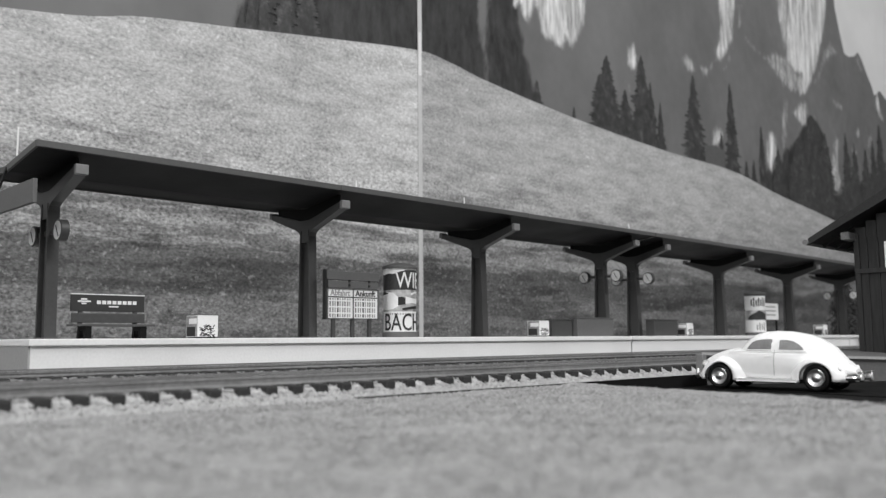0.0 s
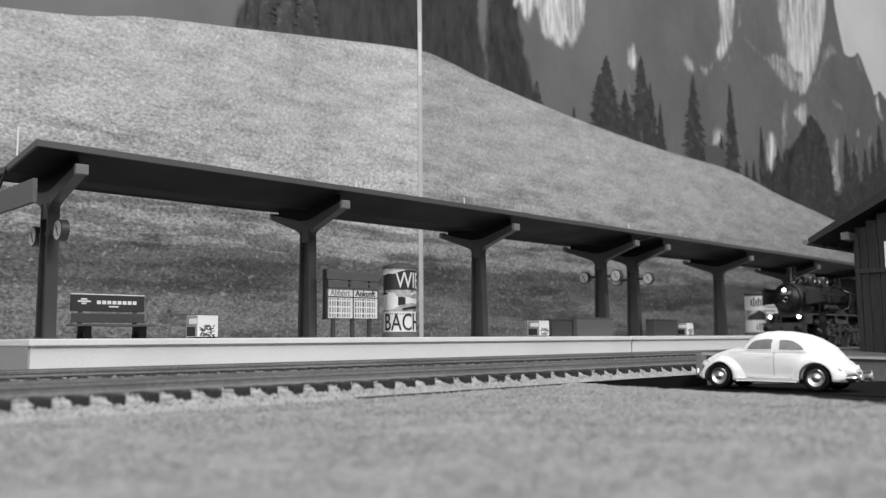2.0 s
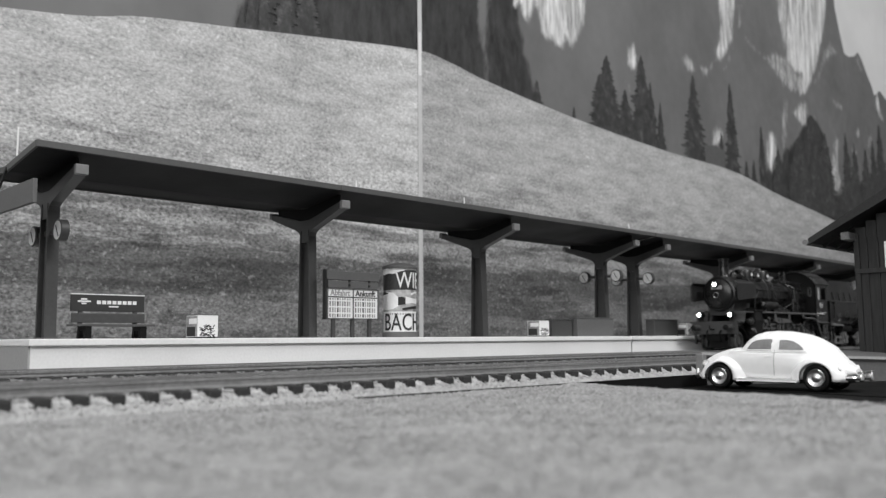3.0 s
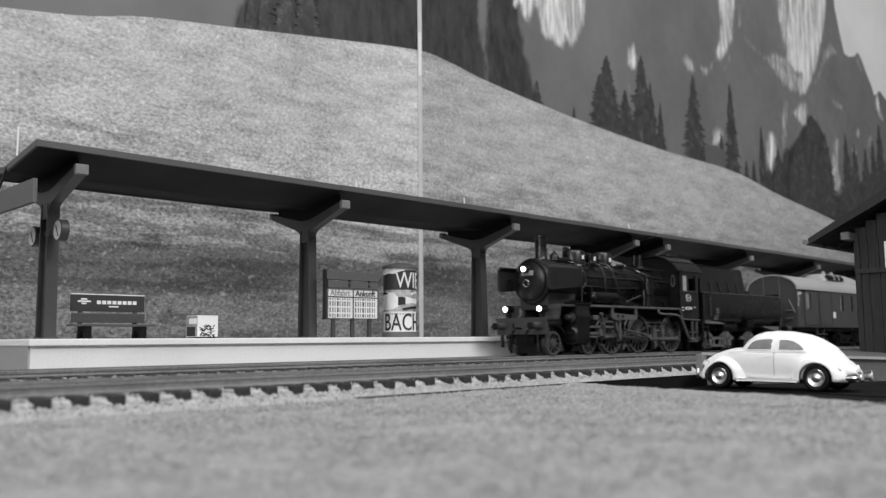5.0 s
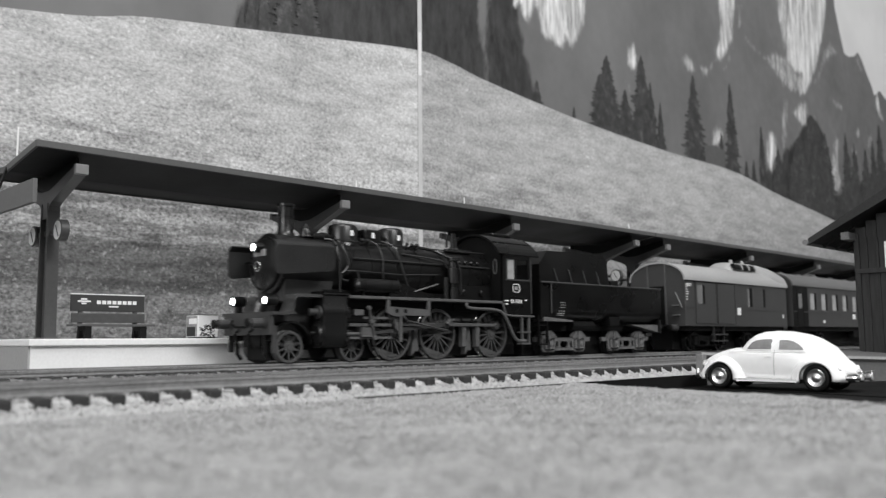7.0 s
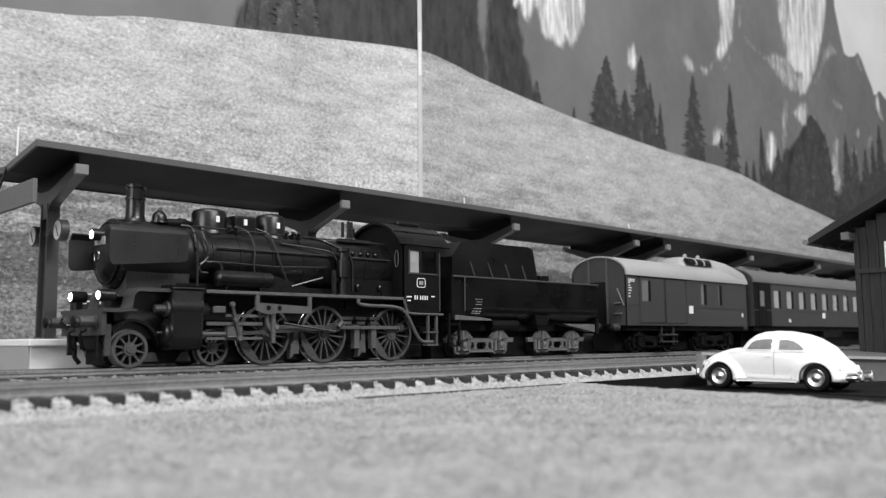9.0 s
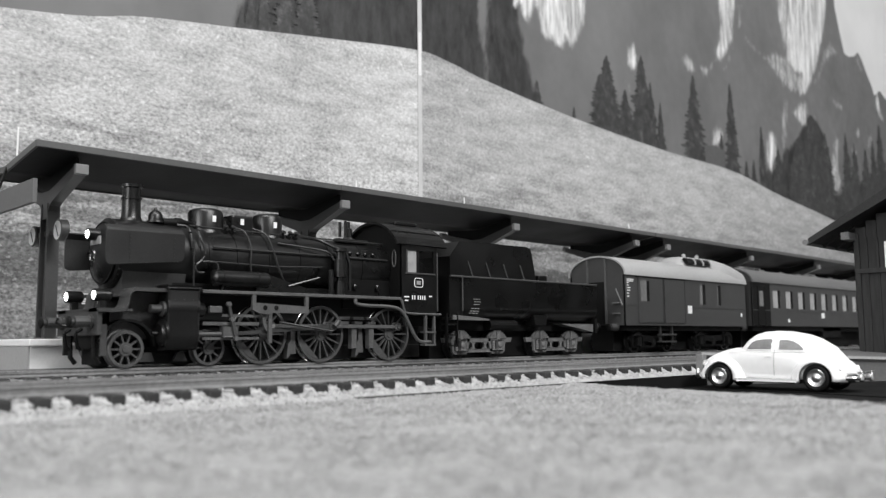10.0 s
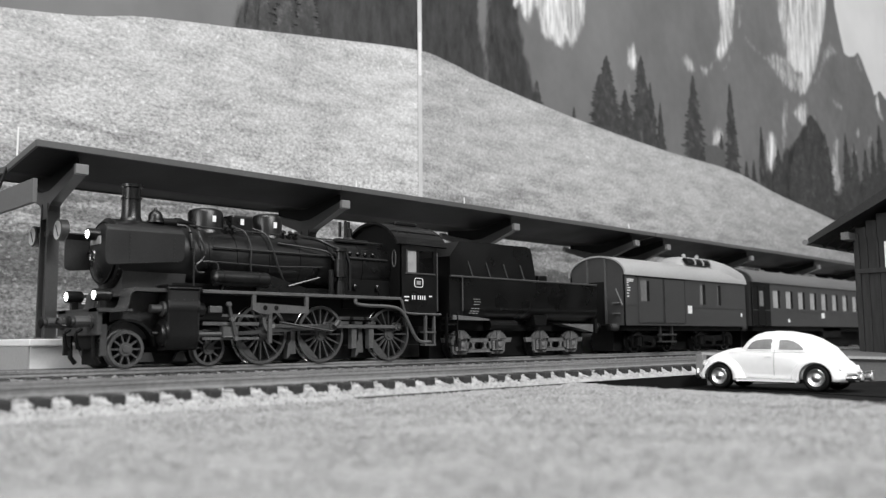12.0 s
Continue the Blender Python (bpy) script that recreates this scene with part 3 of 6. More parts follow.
# ---- canopy ----
def canopy_section(x0, x1, posts, label):
    t = thing("platform_canopy", label, "canopy", ((x0 + x1) / 2, 45, 8.3), "canopies over the platform")
    near = [(18.6, 66.4), (18.6, 65.2), (20.0, 65.0), (45.0, 61.2), (47.0, 61.2), (70.0, 62.9), (71.8, 63.1), (71.8, 64.4), (47, 62.4), (45, 62.4)]
    part("roof", prism(B(), [(y + (0.6 if i in (0, 1) else 0), z) for i, (y, z) in enumerate(near)], "x", x0 + 0.4, x1 - 0.4), CANOPY, t)
    n = max(2, int((x1 - x0) / 88))
    w = (x1 - x0) / n
    for k in range(n):
        a = x0 + k * w
        for y0, y1, dz in ((18.2, 19.1, 0), (71.3, 72.2, -2.2)):
            part("fascia", box(B(), a, a + w - 0.15, y0, y1, 64.75 + dz + 0.12 * (k % 2), 66.8 + dz + 0.12 * (k % 2), 0.12), CANOPY_EDGE, t)
    for x in (x0 - 0.1, x1 - 0.7):
        prof = [(18.4, 66.7), (18.4, 64.7), (45, 60.8), (47, 60.8), (71.9, 62.5), (71.9, 64.6), (47, 62.8), (45, 62.8)]
        part("end_fascia", prism(B(), prof, "x", x, x + 0.8), CANOPY_EDGE, t)
    for x in PINS:
        if x0 < x < x1:
            part("roof_pin", cyl(B(), (x, 46, 62.0), (x, 46, 76.2), 0.3, 8), WHITE, t, "thin white pin")
    first = None
    for x in posts:
        bm = B()
        for y0, y1 in ((-4.2, -3.3), (3.3, 4.2)):
            k = (y0 + y1) / 2
            lo = [(x - 1.8, 45 + y0), (x + 1.8, 45 + y0), (x + 1.8, 45 + y1), (x - 1.8, 45 + y1)]
            hi = [(x - 2.0, 45 + y0 * 0.68), (x + 2.0, 45 + y0 * 0.68), (x + 2.0, 45 + y1 * 0.68), (x - 2.0, 45 + y1 * 0.68)]
            va, vb = [bm.verts.new((p, q, 8.3)) for p, q in lo], [bm.verts.new((p, q, 52)) for p, q in hi]
            for i in range(4):
                bm.faces.new((va[i], va[(i + 1) % 4], vb[(i + 1) % 4], vb[i]))
            bm.faces.new(va)
            bm.faces.new(vb)
        box(bm, x - 0.4, x + 0.4, 42.4, 47.6, 8.3, 52)
        box(bm, x - 2.2, x + 2.2, 40.4, 49.6, 8.3, 8.9, 0.2)
        fork = [(42.4, 47), (47.6, 47), (47.8, 49.2), (48.8, 51), (50.6, 52.2), (69.5, 58.8), (70.3, 61.2), (50, 56.4), (47.5, 56), (42.5, 56), (40, 56.4), (20.9, 61.3), (20.6, 58.6), (39.2, 52.2), (41.2, 51), (42.2, 49.2)]
        prism(bm, fork, "x", x - 1.7, x + 1.7)
        p = part("post", bm, POST, t, pivot=(x, 45, 8.3))
        part("gusset", prism(B(), [(44, 55), (46, 55), (66, 60), (66, 62.4), (47, 61), (45, 61), (24, 64.2), (24, 60.2)], "x", x - 0.5, x + 0.5), CANOPY, p)
        part("bracket_end", box(B(), x - 2.0, x + 2.0, 19.7, 21.6, 58.3, 61.5, 0.3), BRACKET, p, "pale bracket end")
        part("bracket_end", box(B(), x - 2.0, x + 2.0, 68.9, 70.8, 59.0, 61.6, 0.3), BRACKET, p)
    return t


PINS = (-12.8, 125.4, 192.8, 336.2)
canopy_section(-16.4, 320.5, (-2.2, 99.6, 201.5, 304.4), "dark butterfly-roof platform canopy on tapered posts")
canopy_section(321.0, 672.0, (337.5, 443.5, 554.5, 660.5), "dark butterfly-roof platform canopy on tapered posts, second section")


def text_on(name, body, size, at, rot, material, parent, label="", squeeze=1.0, align="CENTER", bold=0.0):
    """Lettering as a thin mesh; size is the height of a line in millimetres."""
    c = bpy.data.curves.new(name, "FONT")
    c.body, c.size, c.align_x, c.align_y, c.extrude, c.offset = body, size * MM, align, "CENTER", 0.00008, bold * MM
    c.resolution_u = 3
    o = bpy.data.objects.new(name, c)
    scene.collection.objects.link(o)
    me = bpy.data.meshes.new_from_object(o.evaluated_get(bpy.context.evaluated_depsgraph_get()))
    bpy.data.objects.remove(o)
    m = Euler([radians(a) for a in rot]).to_matrix().to_4x4() @ Matrix.Diagonal((squeeze, 1, 1, 1))
    me.transform(m)
    me.materials.clear()
    me.materials.append(material)
    ob = new(name, me)
    ob.parent = parent
    ob.location = (Vector(at) - ORIGIN[parent]) * MM
    ORIGIN[ob] = Vector(at)
    return tagged(ob, label)


FRONT = (90, 0, 0)          # faces the track and the forecourt


# ---- the train ----
WHEELS = []      # (object, place in its vehicle, radius)
RODS = []


def wheelset(t, name, x, r, y_out, spokes, material, crank=None, weight=False, hub=2.0, width=2.6):
    """Axle with hubs, and on it the tyres and each spoke; turns about its own centre."""
    at = Vector((x, 0, r))
    bm = cyl(B(), (x, -y_out + 1, r), (x, y_out - 1, r), 1.0, 10)
    for s in (-1, 1):
        lathe(bm, (x, s * (y_out + 0.15), r), (0, -s, 0), [(0, 0.01), (0, hub * 0.55), (0.25, hub * 0.6), (0.3, hub), (width * 0.8, hub), (width * 0.8, 0.01)], 16, False)
    ob = part(name, bm, material, t, pivot=at)
    WHEELS.append((ob, Vector(ob.location), r * MM))
    spoke = None
    for s in (-1, 1):
        yo = s * y_out
        part("tyre", lathe(B(), (x, yo, r), (0, -s, 0), [(0, r - 0.95), (0, r - 0.15), (0.15, r), (width * 0.68, r + 0.05), (width * 0.75, r + 0.4), (width, r + 0.35), (width, r - 0.95), (0, r - 0.95)], 40, False), material, ob, pivot=at)
        if crank is not None:
            part("tread", lathe(B(), (x, yo, r), (0, -s, 0), [(0.2, r - 0.3), (0.2, r + 0.04), (width * 0.68, r + 0.09), (width * 0.75, r + 0.45), (width * 0.8, r + 0.3), (0.4, r - 0.4)], 40, False), STEEL, ob, "bright worn tread", pivot=at)
        for i in range(spokes):
            if spoke is None:
                bm, vs = B(), []
                for rr, w in ((hub * 0.8, 0.30), (r - 0.8, 0.21)):
                    vs += [bm.verts.new((x + rr, b1, r + a1)) for a1, b1 in ((-w, -0.42), (w, -0.42), (w, 0.42), (-w, 0.42))]
                for q in ((0, 1, 5, 4), (1, 2, 6, 5), (2, 3, 7, 6), (3, 0, 4, 7)):
                    bm.faces.new([vs[k] for k in q])
                spoke = o = part("spoke", bm, material, ob, pivot=at)
            else:
                o = new("spoke", spoke.data)
                o.parent = ob
            o.matrix_basis = Matrix.Translation((0, (yo - s * width * 0.35) * MM, 0)) @ Matrix.Rotation(-2 * math.pi * i / spokes, 4, "Y")
        if crank is not None:
            a = radians(crank)
            c, d = Vector((x, yo, r)), Vector((math.cos(a), 0, math.sin(a)))
            pin = cyl(B(), c + d * 3.6 + Vector((0, s * 0.2, 0)), c + d * 3.6 - Vector((0, s * 1.6, 0)), 1.5, 12)
            cyl(pin, c + d * 3.6 + Vector((0, s * 2.6, 0)), c + d * 3.6, 0.7, 10)
            part("crank_pin", pin, STEEL, ob, pivot=at)
            if weight:
                pts = [(x + math.cos(a + math.pi + radians(k)) * (r - 1.1), r + math.sin(a + math.pi + radians(k)) * (r - 1.1)) for k in range(-40, 41, 10)]
                part("balance_weight", prism(B(), pts, "y", yo - s * 0.25, yo - s * 1.2), material, ob, pivot=at)
    return ob


def half_ring(bm, x0, x1, cy, cz, r, thick, a0, a1, n=18, ry=None):
    out = arc(cy, cz, r, a0, a1, n, ry)
    inn = arc(cy, cz, r - thick, a1, a0, n, (ry or r) - thick)
    return prism(bm, out + inn, "x", x0, x1)


def buffers(t, x, d, z=12.7, y=10.0, material=BLACK):
    """Two sprung buffers and a hook on a beam at x, pointing along d."""
    for s in (-1, 1):
        b = part("buffer", lathe(B(), (x, s * y, z), (d, 0, 0), [(0, 2.0), (0.5, 2.0), (0.6, 1.6), (4.6, 1.55), (4.7, 0.9), (5.6, 0.9)], 14), GREYRED, t)
        part("buffer_head", lathe(B(), (x + d * 5.6, s * y, z), (d, 0, 0), [(0, 1.35), (0.3, 1.6), (0.6, 1.5), (0.8, 0.8)], 18), BLACK_MATT, b)
    part("coupling_hook", tube(B(), [(x, 0, z - 1), (x + d * 4, 0, z - 1), (x + d * 5.5, 0, z), (x + d * 5, 0, z + 1)], 0.5), BLACK, t)


def locomotive():
    t = thing("steam_locomotive", "black model steam locomotive with spoked wheels and small smoke deflectors", "locomotive", (45, 0, 0), "train")
    AX = 32.5
    # frame and running boards
    bm = box(B(), -8, 114, -5.2, 5.2, 5.2, 15.5)
    box(bm, 60, 112, -6, 6, 12, 20)
    box(bm, 92, 114, -9, 9, 12, 24)
    part("frame", bm, BLACK_MATT, t)
    # black block added for the shadow at rail level behind the wheels
    part("keeper_plate", box(B(), -6, 114, -6.0, 6.0, 0.9, 5.6, 0.3), BLACK_MATT, t)
    part("boiler_cradle", box(B(), 14, 97, -8.0, 8.0, 13.5, 24.5), BLACK_MATT, t)
    bm = box(B(), 20, 97.5, -15.2, -8.2, 21.2, 22.2, 0.15)
    box(bm, 20, 97.5, 8.2, 15.2, 21.2, 22.2, 0.15)
    # the paler tone stands in for a highlight along the top edge
    part("running_board", bm, CHASSIS_LIGHT, t)
    for s in (-1, 1):
        pts = bow([(-10.0, 0, 16.3), (-4.4, 0, 16.35), (-2.5, 0, 17.0), (-1.8, 0, 18.8), (-1.5, 0, 20.8), (-0.4, 0, 22.0), (2, 0, 22.1), (12, 0, 22.1)], 4)
        up = [(p.x, p.z) for p in pts]
        part("front_valance", prism(B(), up + [(p[0], p[1] - 1.0) for p in up[::-1]], "y", s * 15.0, s * 8), GREYRED, t)
        part("front_plate", prism(B(), [(-4, 8), (12, 8), (12, 21.2), (0.8, 21.2), (-1, 17), (-4, 15.5)], "y", s * 6, s * 7.5), GREYRED, t)
    bm = box(B(), -10, -8.6, -14, 14, 9.0, 16.0, 0.25)
    box(bm, -10, 0, -13.5, 13.5, 15.6, 16.3)
    beam = part("buffer_beam", bm, GREYRED, t)
    for y in (-12.8, 12.8):
        part("step_plate", box(B(), -8.6, -7.0, y - 0.4, y + 0.4, 3.5, 12), GREYRED, beam)
    for s in (-1, 1):
        part("rail_guard", tube(B(), [(-8.5, s * 8.2, 9), (-8.2, s * 8.2, 3), (-6.8, s * 8.2, 1.2)], 0.7), BLACK, beam)
        part("brake_hose", tube(B(), bow([(-10, s * 4, 11), (-11.6, s * 4, 9.5), (-11.2, s * 4, 6.5), (-10.2, s * 4, 5)], 4), 0.5), BLACK_MATT, beam)
    buffers(t, -10.0, -1)
    # boiler
    part("smokebox", lathe(B(), (-3, 0, AX), (1, 0, 0), [(0, 9.4), (0.4, 10.1), (25, 10.1), (25, 9.3)], 40), BLACK, t, smooth=True)
    for k in range(22):
        a = radians(100 + k * 10)
        part("rivet", lathe(B(), (-2.2, 10.1 * math.cos(a), AX + 10.1 * math.sin(a)), (0, math.cos(a), math.sin(a)), [(0, 0.3), (0.2, 0.15)], 6), GREYRED, t)
    d = part("smokebox_door", lathe(B(), (-3, 0, AX), (-1, 0, 0), [(0, 8.6), (0.8, 8.3), (1.7, 6.4), (2.2, 3.5), (2.35, 0.1)], 36), BLACK, t, smooth=True)
    part("door_ring", lathe(B(), (-3.2, 0, AX), (-1, 0, 0), [(0, 9.0), (0.5, 9.0), (0.5, 8.2), (0, 8.2)], 36, False), BLACK_MATT, d)
    part("door_wheel", tube(B(), [(-6.2, 1.6 * math.cos(a * 0.6), AX - 1 + 1.6 * math.sin(a * 0.6)) for a in range(12)], 0.25, 6), STEEL, d)
    part("number_plate", box(B(), -5.6, -5.2, -3.2, 3.2, 34.8, 37.0), MIDGREY, d, "grey plate with blurred figures")
    part("boiler", lathe(B(), (22, 0, AX), (1, 0, 0), [(0, 9.5), (75, 9.5)], 40), BLACK, t, smooth=True)
    part("firebox", box(B(), 76, 97, -8.5, 8.5, 18, 34), BLACK_MATT, t)
    for x in (25, 34.5, 46, 58, 70, 84):
        part("boiler_band", lathe(B(), (x, 0, AX), (1, 0, 0), [(0, 9.4), (0, 9.72), (0.7, 9.72), (0.7, 9.4)], 40, False), BLACK, t, smooth=True)
    part("smokebox_saddle", prism(B(), [(-7.2, 20), (7.2, 20), (8.5, 27), (-8.5, 27)], "x", -1, 18), GREYRED, t)
    bm = lathe(B(), (4.6, 0, 41.4), (0, 0, 1), [(0, 4.2), (0.9, 3.3), (2.2, 2.75), (7.2, 2.6), (7.3, 2.9), (7.9, 2.9), (8.0, 2.6), (10.6, 2.65), (10.8, 3.1), (11.7, 3.1), (11.7, 2.3), (6, 2.2)], 28, False)
    part("chimney", bm, BLACK, t, smooth=True)

    def dome(name, x, r, z, top):
        return part(name, lathe(B(), (x, 0, 40), (0, 0, 1), [(0, r + 0.6), (1.2, r + 0.05), (1.6, r), (z - 40 - 1.4, r), (z - 40 - 0.5, r - 0.5), (z - 40, r - 1.6 if top else r - 0.6), (z - 40 + 0.1, 0.1)], 28), BLACK, t, smooth=True)
    dome("steam_dome", 28.6, 5.4, 48.2, True)
    dome("steam_dome", 51.0, 4.9, 48.6, True)
    part("sand_box", box(B(), 35.4, 43.2, -4.4, 4.4, 40, 46.9, 0.7), BLACK, t)
    bm = lathe(B(), (11.0, -2.5, 42.2), (0, 0, 1), [(0, 2.7), (0.5, 2.6), (0.6, 2.2), (2.2, 2.1), (3.2, 1.5), (3.8, 0.6), (4.6, 0.3)], 16)
    part("bell", bm, BLACK, t, smooth=True)
    part("preheater", lathe(B(), (12.5, -3.6, 42.4), (1, 0, 0.05), [(0, 1.3), (4, 1.3), (4.2, 1.6), (6, 1.5), (7, 1.0), (9.5, 0.4)], 12), BLACK_MATT, t, smooth=True)
    part("safety_valve", lathe(B(), (85, 0, 41.5), (0, 0, 1), [(0, 2.6), (2, 2.2), (2.2, 1.5), (5.5, 1.4), (5.7, 0.7), (8, 0.7)], 14), BLACK, t)
    for y in (-1.6, 1.6):
        part("whistle", cyl(B(), (82.5, y, 44), (82.5, y, 49.4), 0.55, 8), BLACK, t)
    # hand rails and pipes
    for s in (-1, 1):
        part("hand_rail", tube(B(), [(19, s * 7.6, 41.6), (58, s * 7.0, 41.4), (96, s * 6.6, 41.6)], 0.28, 6), PIPE, t)
        part("boiler_pipe", tube(B(), [(26, s * 9.9, 35.4), (60, s * 9.9, 35.4), (95, s * 9.8, 35.4)], 0.32, 6), PIPE, t)
        part("boiler_pipe", tube(B(), [(26, s * 10.2, 31.0), (46, s * 10.2, 30.6), (66, s * 10.2, 31.4)], 0.26, 6), PIPE, t)
    part("sand_pipe", tube(B(), bow([(36, -4.4, 43), (38, -8, 41), (39, -10, 36), (38.6, -10.6, 30), (40, -10.5, 24)], 5), 0.27, 6), PIPE, t)
    part("sand_pipe", tube(B(), bow([(43, -4.4, 43), (45.5, -8, 41), (47, -10, 36), (49, -10.6, 30), (52, -10.5, 24)], 5), 0.27, 6), PIPE, t)
    part("feed_pipe", tube(B(), bow([(15.8, -6.5, 41.5), (18.5, -7.6, 41.1), (18.8, -9.4, 38.8), (19.0, -10.6, 34.5)], 6), 0.5, 8), BLACK, t)
    part("feed_pipe", tube(B(), bow([(50, -8, 38.5), (62, -9.8, 37.5), (68, -11, 36.5), (70, -11.5, 34)], 6), 0.32, 8), PIPE, t)
    part("air_reservoir", lathe(B(), (23.6, -12.6, 25.9), (1, 0, 0), [(0, 0.2), (0.7, 1.9), (1.2, 2.45), (19.3, 2.45), (19.9, 1.9), (20.4, 0.2)], 22), BLACK, t, smooth=True)
    p = part("air_pump", lathe(B(), (72, -12.2, 22.2), (0, 0, 1), [(0, 1.7), (4.5, 1.7), (4.6, 1.1), (6.0, 1.1), (6.1, 2.0), (12, 2.0), (12.2, 1.4), (14.5, 1.3), (14.7, 2.2), (15.8, 2.2)], 16), BLACK, t, smooth=True)
    part("pump_pipe", tube(B(), [(68, -12.6, 22.5), (68, -12.6, 30.5)], 0.9, 8), BLACK, p)
    part("pump_pipe", tube(B(), [(76, -12.4, 24), (76, -12.2, 33), (75, -11.5, 37)], 0.6, 8), BLACK, p)
    part("reverser_rod", tube(B(), [(50, -14.3, 24.3), (62, -14.3, 27.5)], 0.35, 6), STEEL, t)
    part("manifold", box(B(), 76, 90, -5.2, -3.0, 41.2, 42.6, 0.3), BLACK, t)
    for x in (31, 33.5, 52, 54.5, 57):
        v = part("valve", lathe(B(), (x, -7.2, 40.6), (0, -0.6, 0.8), [(0, 1.0), (0.9, 0.9), (1.0, 0.5), (1.9, 0.5), (2.0, 0.9), (2.3, 0.8)], 10), BLACK, t)
    part("top_pipe", tube(B(), bow([(56, -6.6, 42.0), (66, -6.9, 41.0), (69.5, -8.6, 39.6), (71, -10.6, 38.4), (72, -12.0, 37.8)], 5), 0.55, 8), BLACK, t)
    part("loop_pipe", tube(B(), bow([(21.3, -9.2, 39.7), (21.7, -10.6, 37.2), (22.7, -11.2, 33.4), (21.5, -11.2, 31.1), (19.6, -11.2, 29.4), (20.1, -11.2, 27.6), (22.3, -11.2, 27.4)], 5), 0.38, 8), PIPE, t)
    part("loop_pipe", tube(B(), bow([(21.7, -11.2, 30.6), (24.3, -11.2, 30.8), (26.5, -11.2, 30.3), (27.2, -11.2, 28.0)], 5), 0.38, 8), PIPE, t)
    part("loop_pipe", tube(B(), bow([(19.0, -11.2, 36.9), (19.0, -11.2, 30.2), (19.1, -11.2, 23.1)], 4), 0.3, 8), PIPE, t)
    for k in range(4):
        part("boiler_knob", lathe(B(), (79 + k * 3.4, -8.6, 36.9), (0, -1, 0.4), [(0, 0.8), (0.6, 0.7), (0.9, 0.3)], 8), BLACK, t)
    part("sloping_plate", prism(B(), [(40, 28.5), (64, 22.4), (40, 22.4)], "y", -13.4, -12.9), BLACK, t)
    for x in (27, 39):
        part("reservoir_strap", lathe(B(), (x, -12.6, 25.9), (1, 0, 0), [(0, 2.4), (0, 2.6), (0.5, 2.6), (0.5, 2.4)], 18, False), BLACK, t)
        part("reservoir_foot", box(B(), x, x + 0.8, -13.4, -11.8, 22.2, 24.6), BLACK, t)
    for x0 in (74, 80, 86):
        part("spring_pack", box(B(), x0, x0 + 4.6, -9.4, -7.2, 14.2, 15.2), CHASSIS_LIGHT, t)
        part("spring_pack", box(B(), x0 + 0.6, x0 + 4.0, -9.4, -7.2, 12.6, 13.6), CHASSIS_LIGHT, t)
    for x0 in (4, 14):
        part("bogie_foot", prism(B(), [(x0 + 0.5, 1.6), (x0 + 5, 1.6), (x0 + 4, 4.2), (x0 + 2, 4.2)], "y", -8.4, -7.6), GREYRED, t)
    part("valve_lever", box(B(), 22.5, 26.5, -15.0, -13.8, 15.5, 17.5, 0.2), CHASSIS_LIGHT, t)
    part("expansion_link", prism(B(), arc(46, 14, 5.2, 120, 240, 8) + arc(46, 14, 4.0, 240, 120, 8), "y", -14.2, -13.4), CHASSIS_LIGHT, t)
    part("radius_rod", box(B(), 27, 42, -14.0, -13.4, 14.4, 15.2), CHASSIS_LIGHT, t)
    for x in (81, 91):
        part("washout_plug", lathe(B(), (x, -9.0, 25.5), (0, -1, 0), [(0, 1.1), (0.5, 1.0), (0.7, 0.5)], 10), BLACK, t)
    # smoke deflectors
    for s in (-1, 1):
        y = s * 14.6
        flat = []
        for cx, cz, a0 in ((12.7, 31.4, -90), (13.7, 37.2, 0), (-8.0, 36.9, 90), (-7.0, 29.6, 180)):
            q = 1.5 if cz < 33 else 0.6
            flat += [(cx + q * math.cos(radians(a0 + k * 30)), cz + q * math.sin(radians(a0 + k * 30))) for k in range(4)]
        dfl = part("smoke_deflector", prism(B(), flat, "y", y, y - s * 0.6), DEFLECTOR, t)
        part("deflector_lip", prism(B(), [(y, 37.3), (y - s * 0.5, 38.2), (y - s * 1.8, 39.2), (y - s * 2.2, 38.8), (y - s * 0.6, 37.3)], "x", -8.4, 14.2), DEFLECTOR, dfl)
        for x in (-2, 11):
            part("deflector_stay", tube(B(), [(x, s * 14.2, 33.5), (x, s * 9.6, 34)], 0.35, 6), BLACK, dfl)
            for k in range(7):
                part("rivet", lathe(B(), (x, s * 14.6, 29.6 + k * 1.1), (0, s, 0), [(0, 0.22), (0.15, 0.12)], 6), DEFLECTOR, dfl)
    # lamps
    for x, y, z, r in ((-9.8, -9.5, 20.0, 1.75), (-9.9, 9.5, 20.2, 1.75), (-8.3, 0, 37.6, 1.75)):
        la = part("headlamp", lathe(B(), (x + 0.4, y, z), (1, 0, 0), [(0, r - 0.3), (0, r), (4.2, r), (4.8, r - 0.7), (5.0, 0.2)], 18), BLACK, t, smooth=True)
        part("lamp_lens", lathe(B(), (x + 0.7, y, z), (-1, 0, 0), [(0, r - 0.45), (0.35, r - 0.6), (0.6, r - 1.0), (0.7, 0.1)], 18), LAMP_GLOW, la, "glowing white lens")
        if z < 30:
            part("lamp_foot", box(B(), x + 1.8, x + 3.6, y - 0.9, y + 0.9, 16.2, z - 1.4), BLACK, la)
        else:
            part("lamp_foot", box(B(), x + 3, x + 5.6, y - 0.7, y + 0.7, z - 4, z - 0.6), BLACK, la)
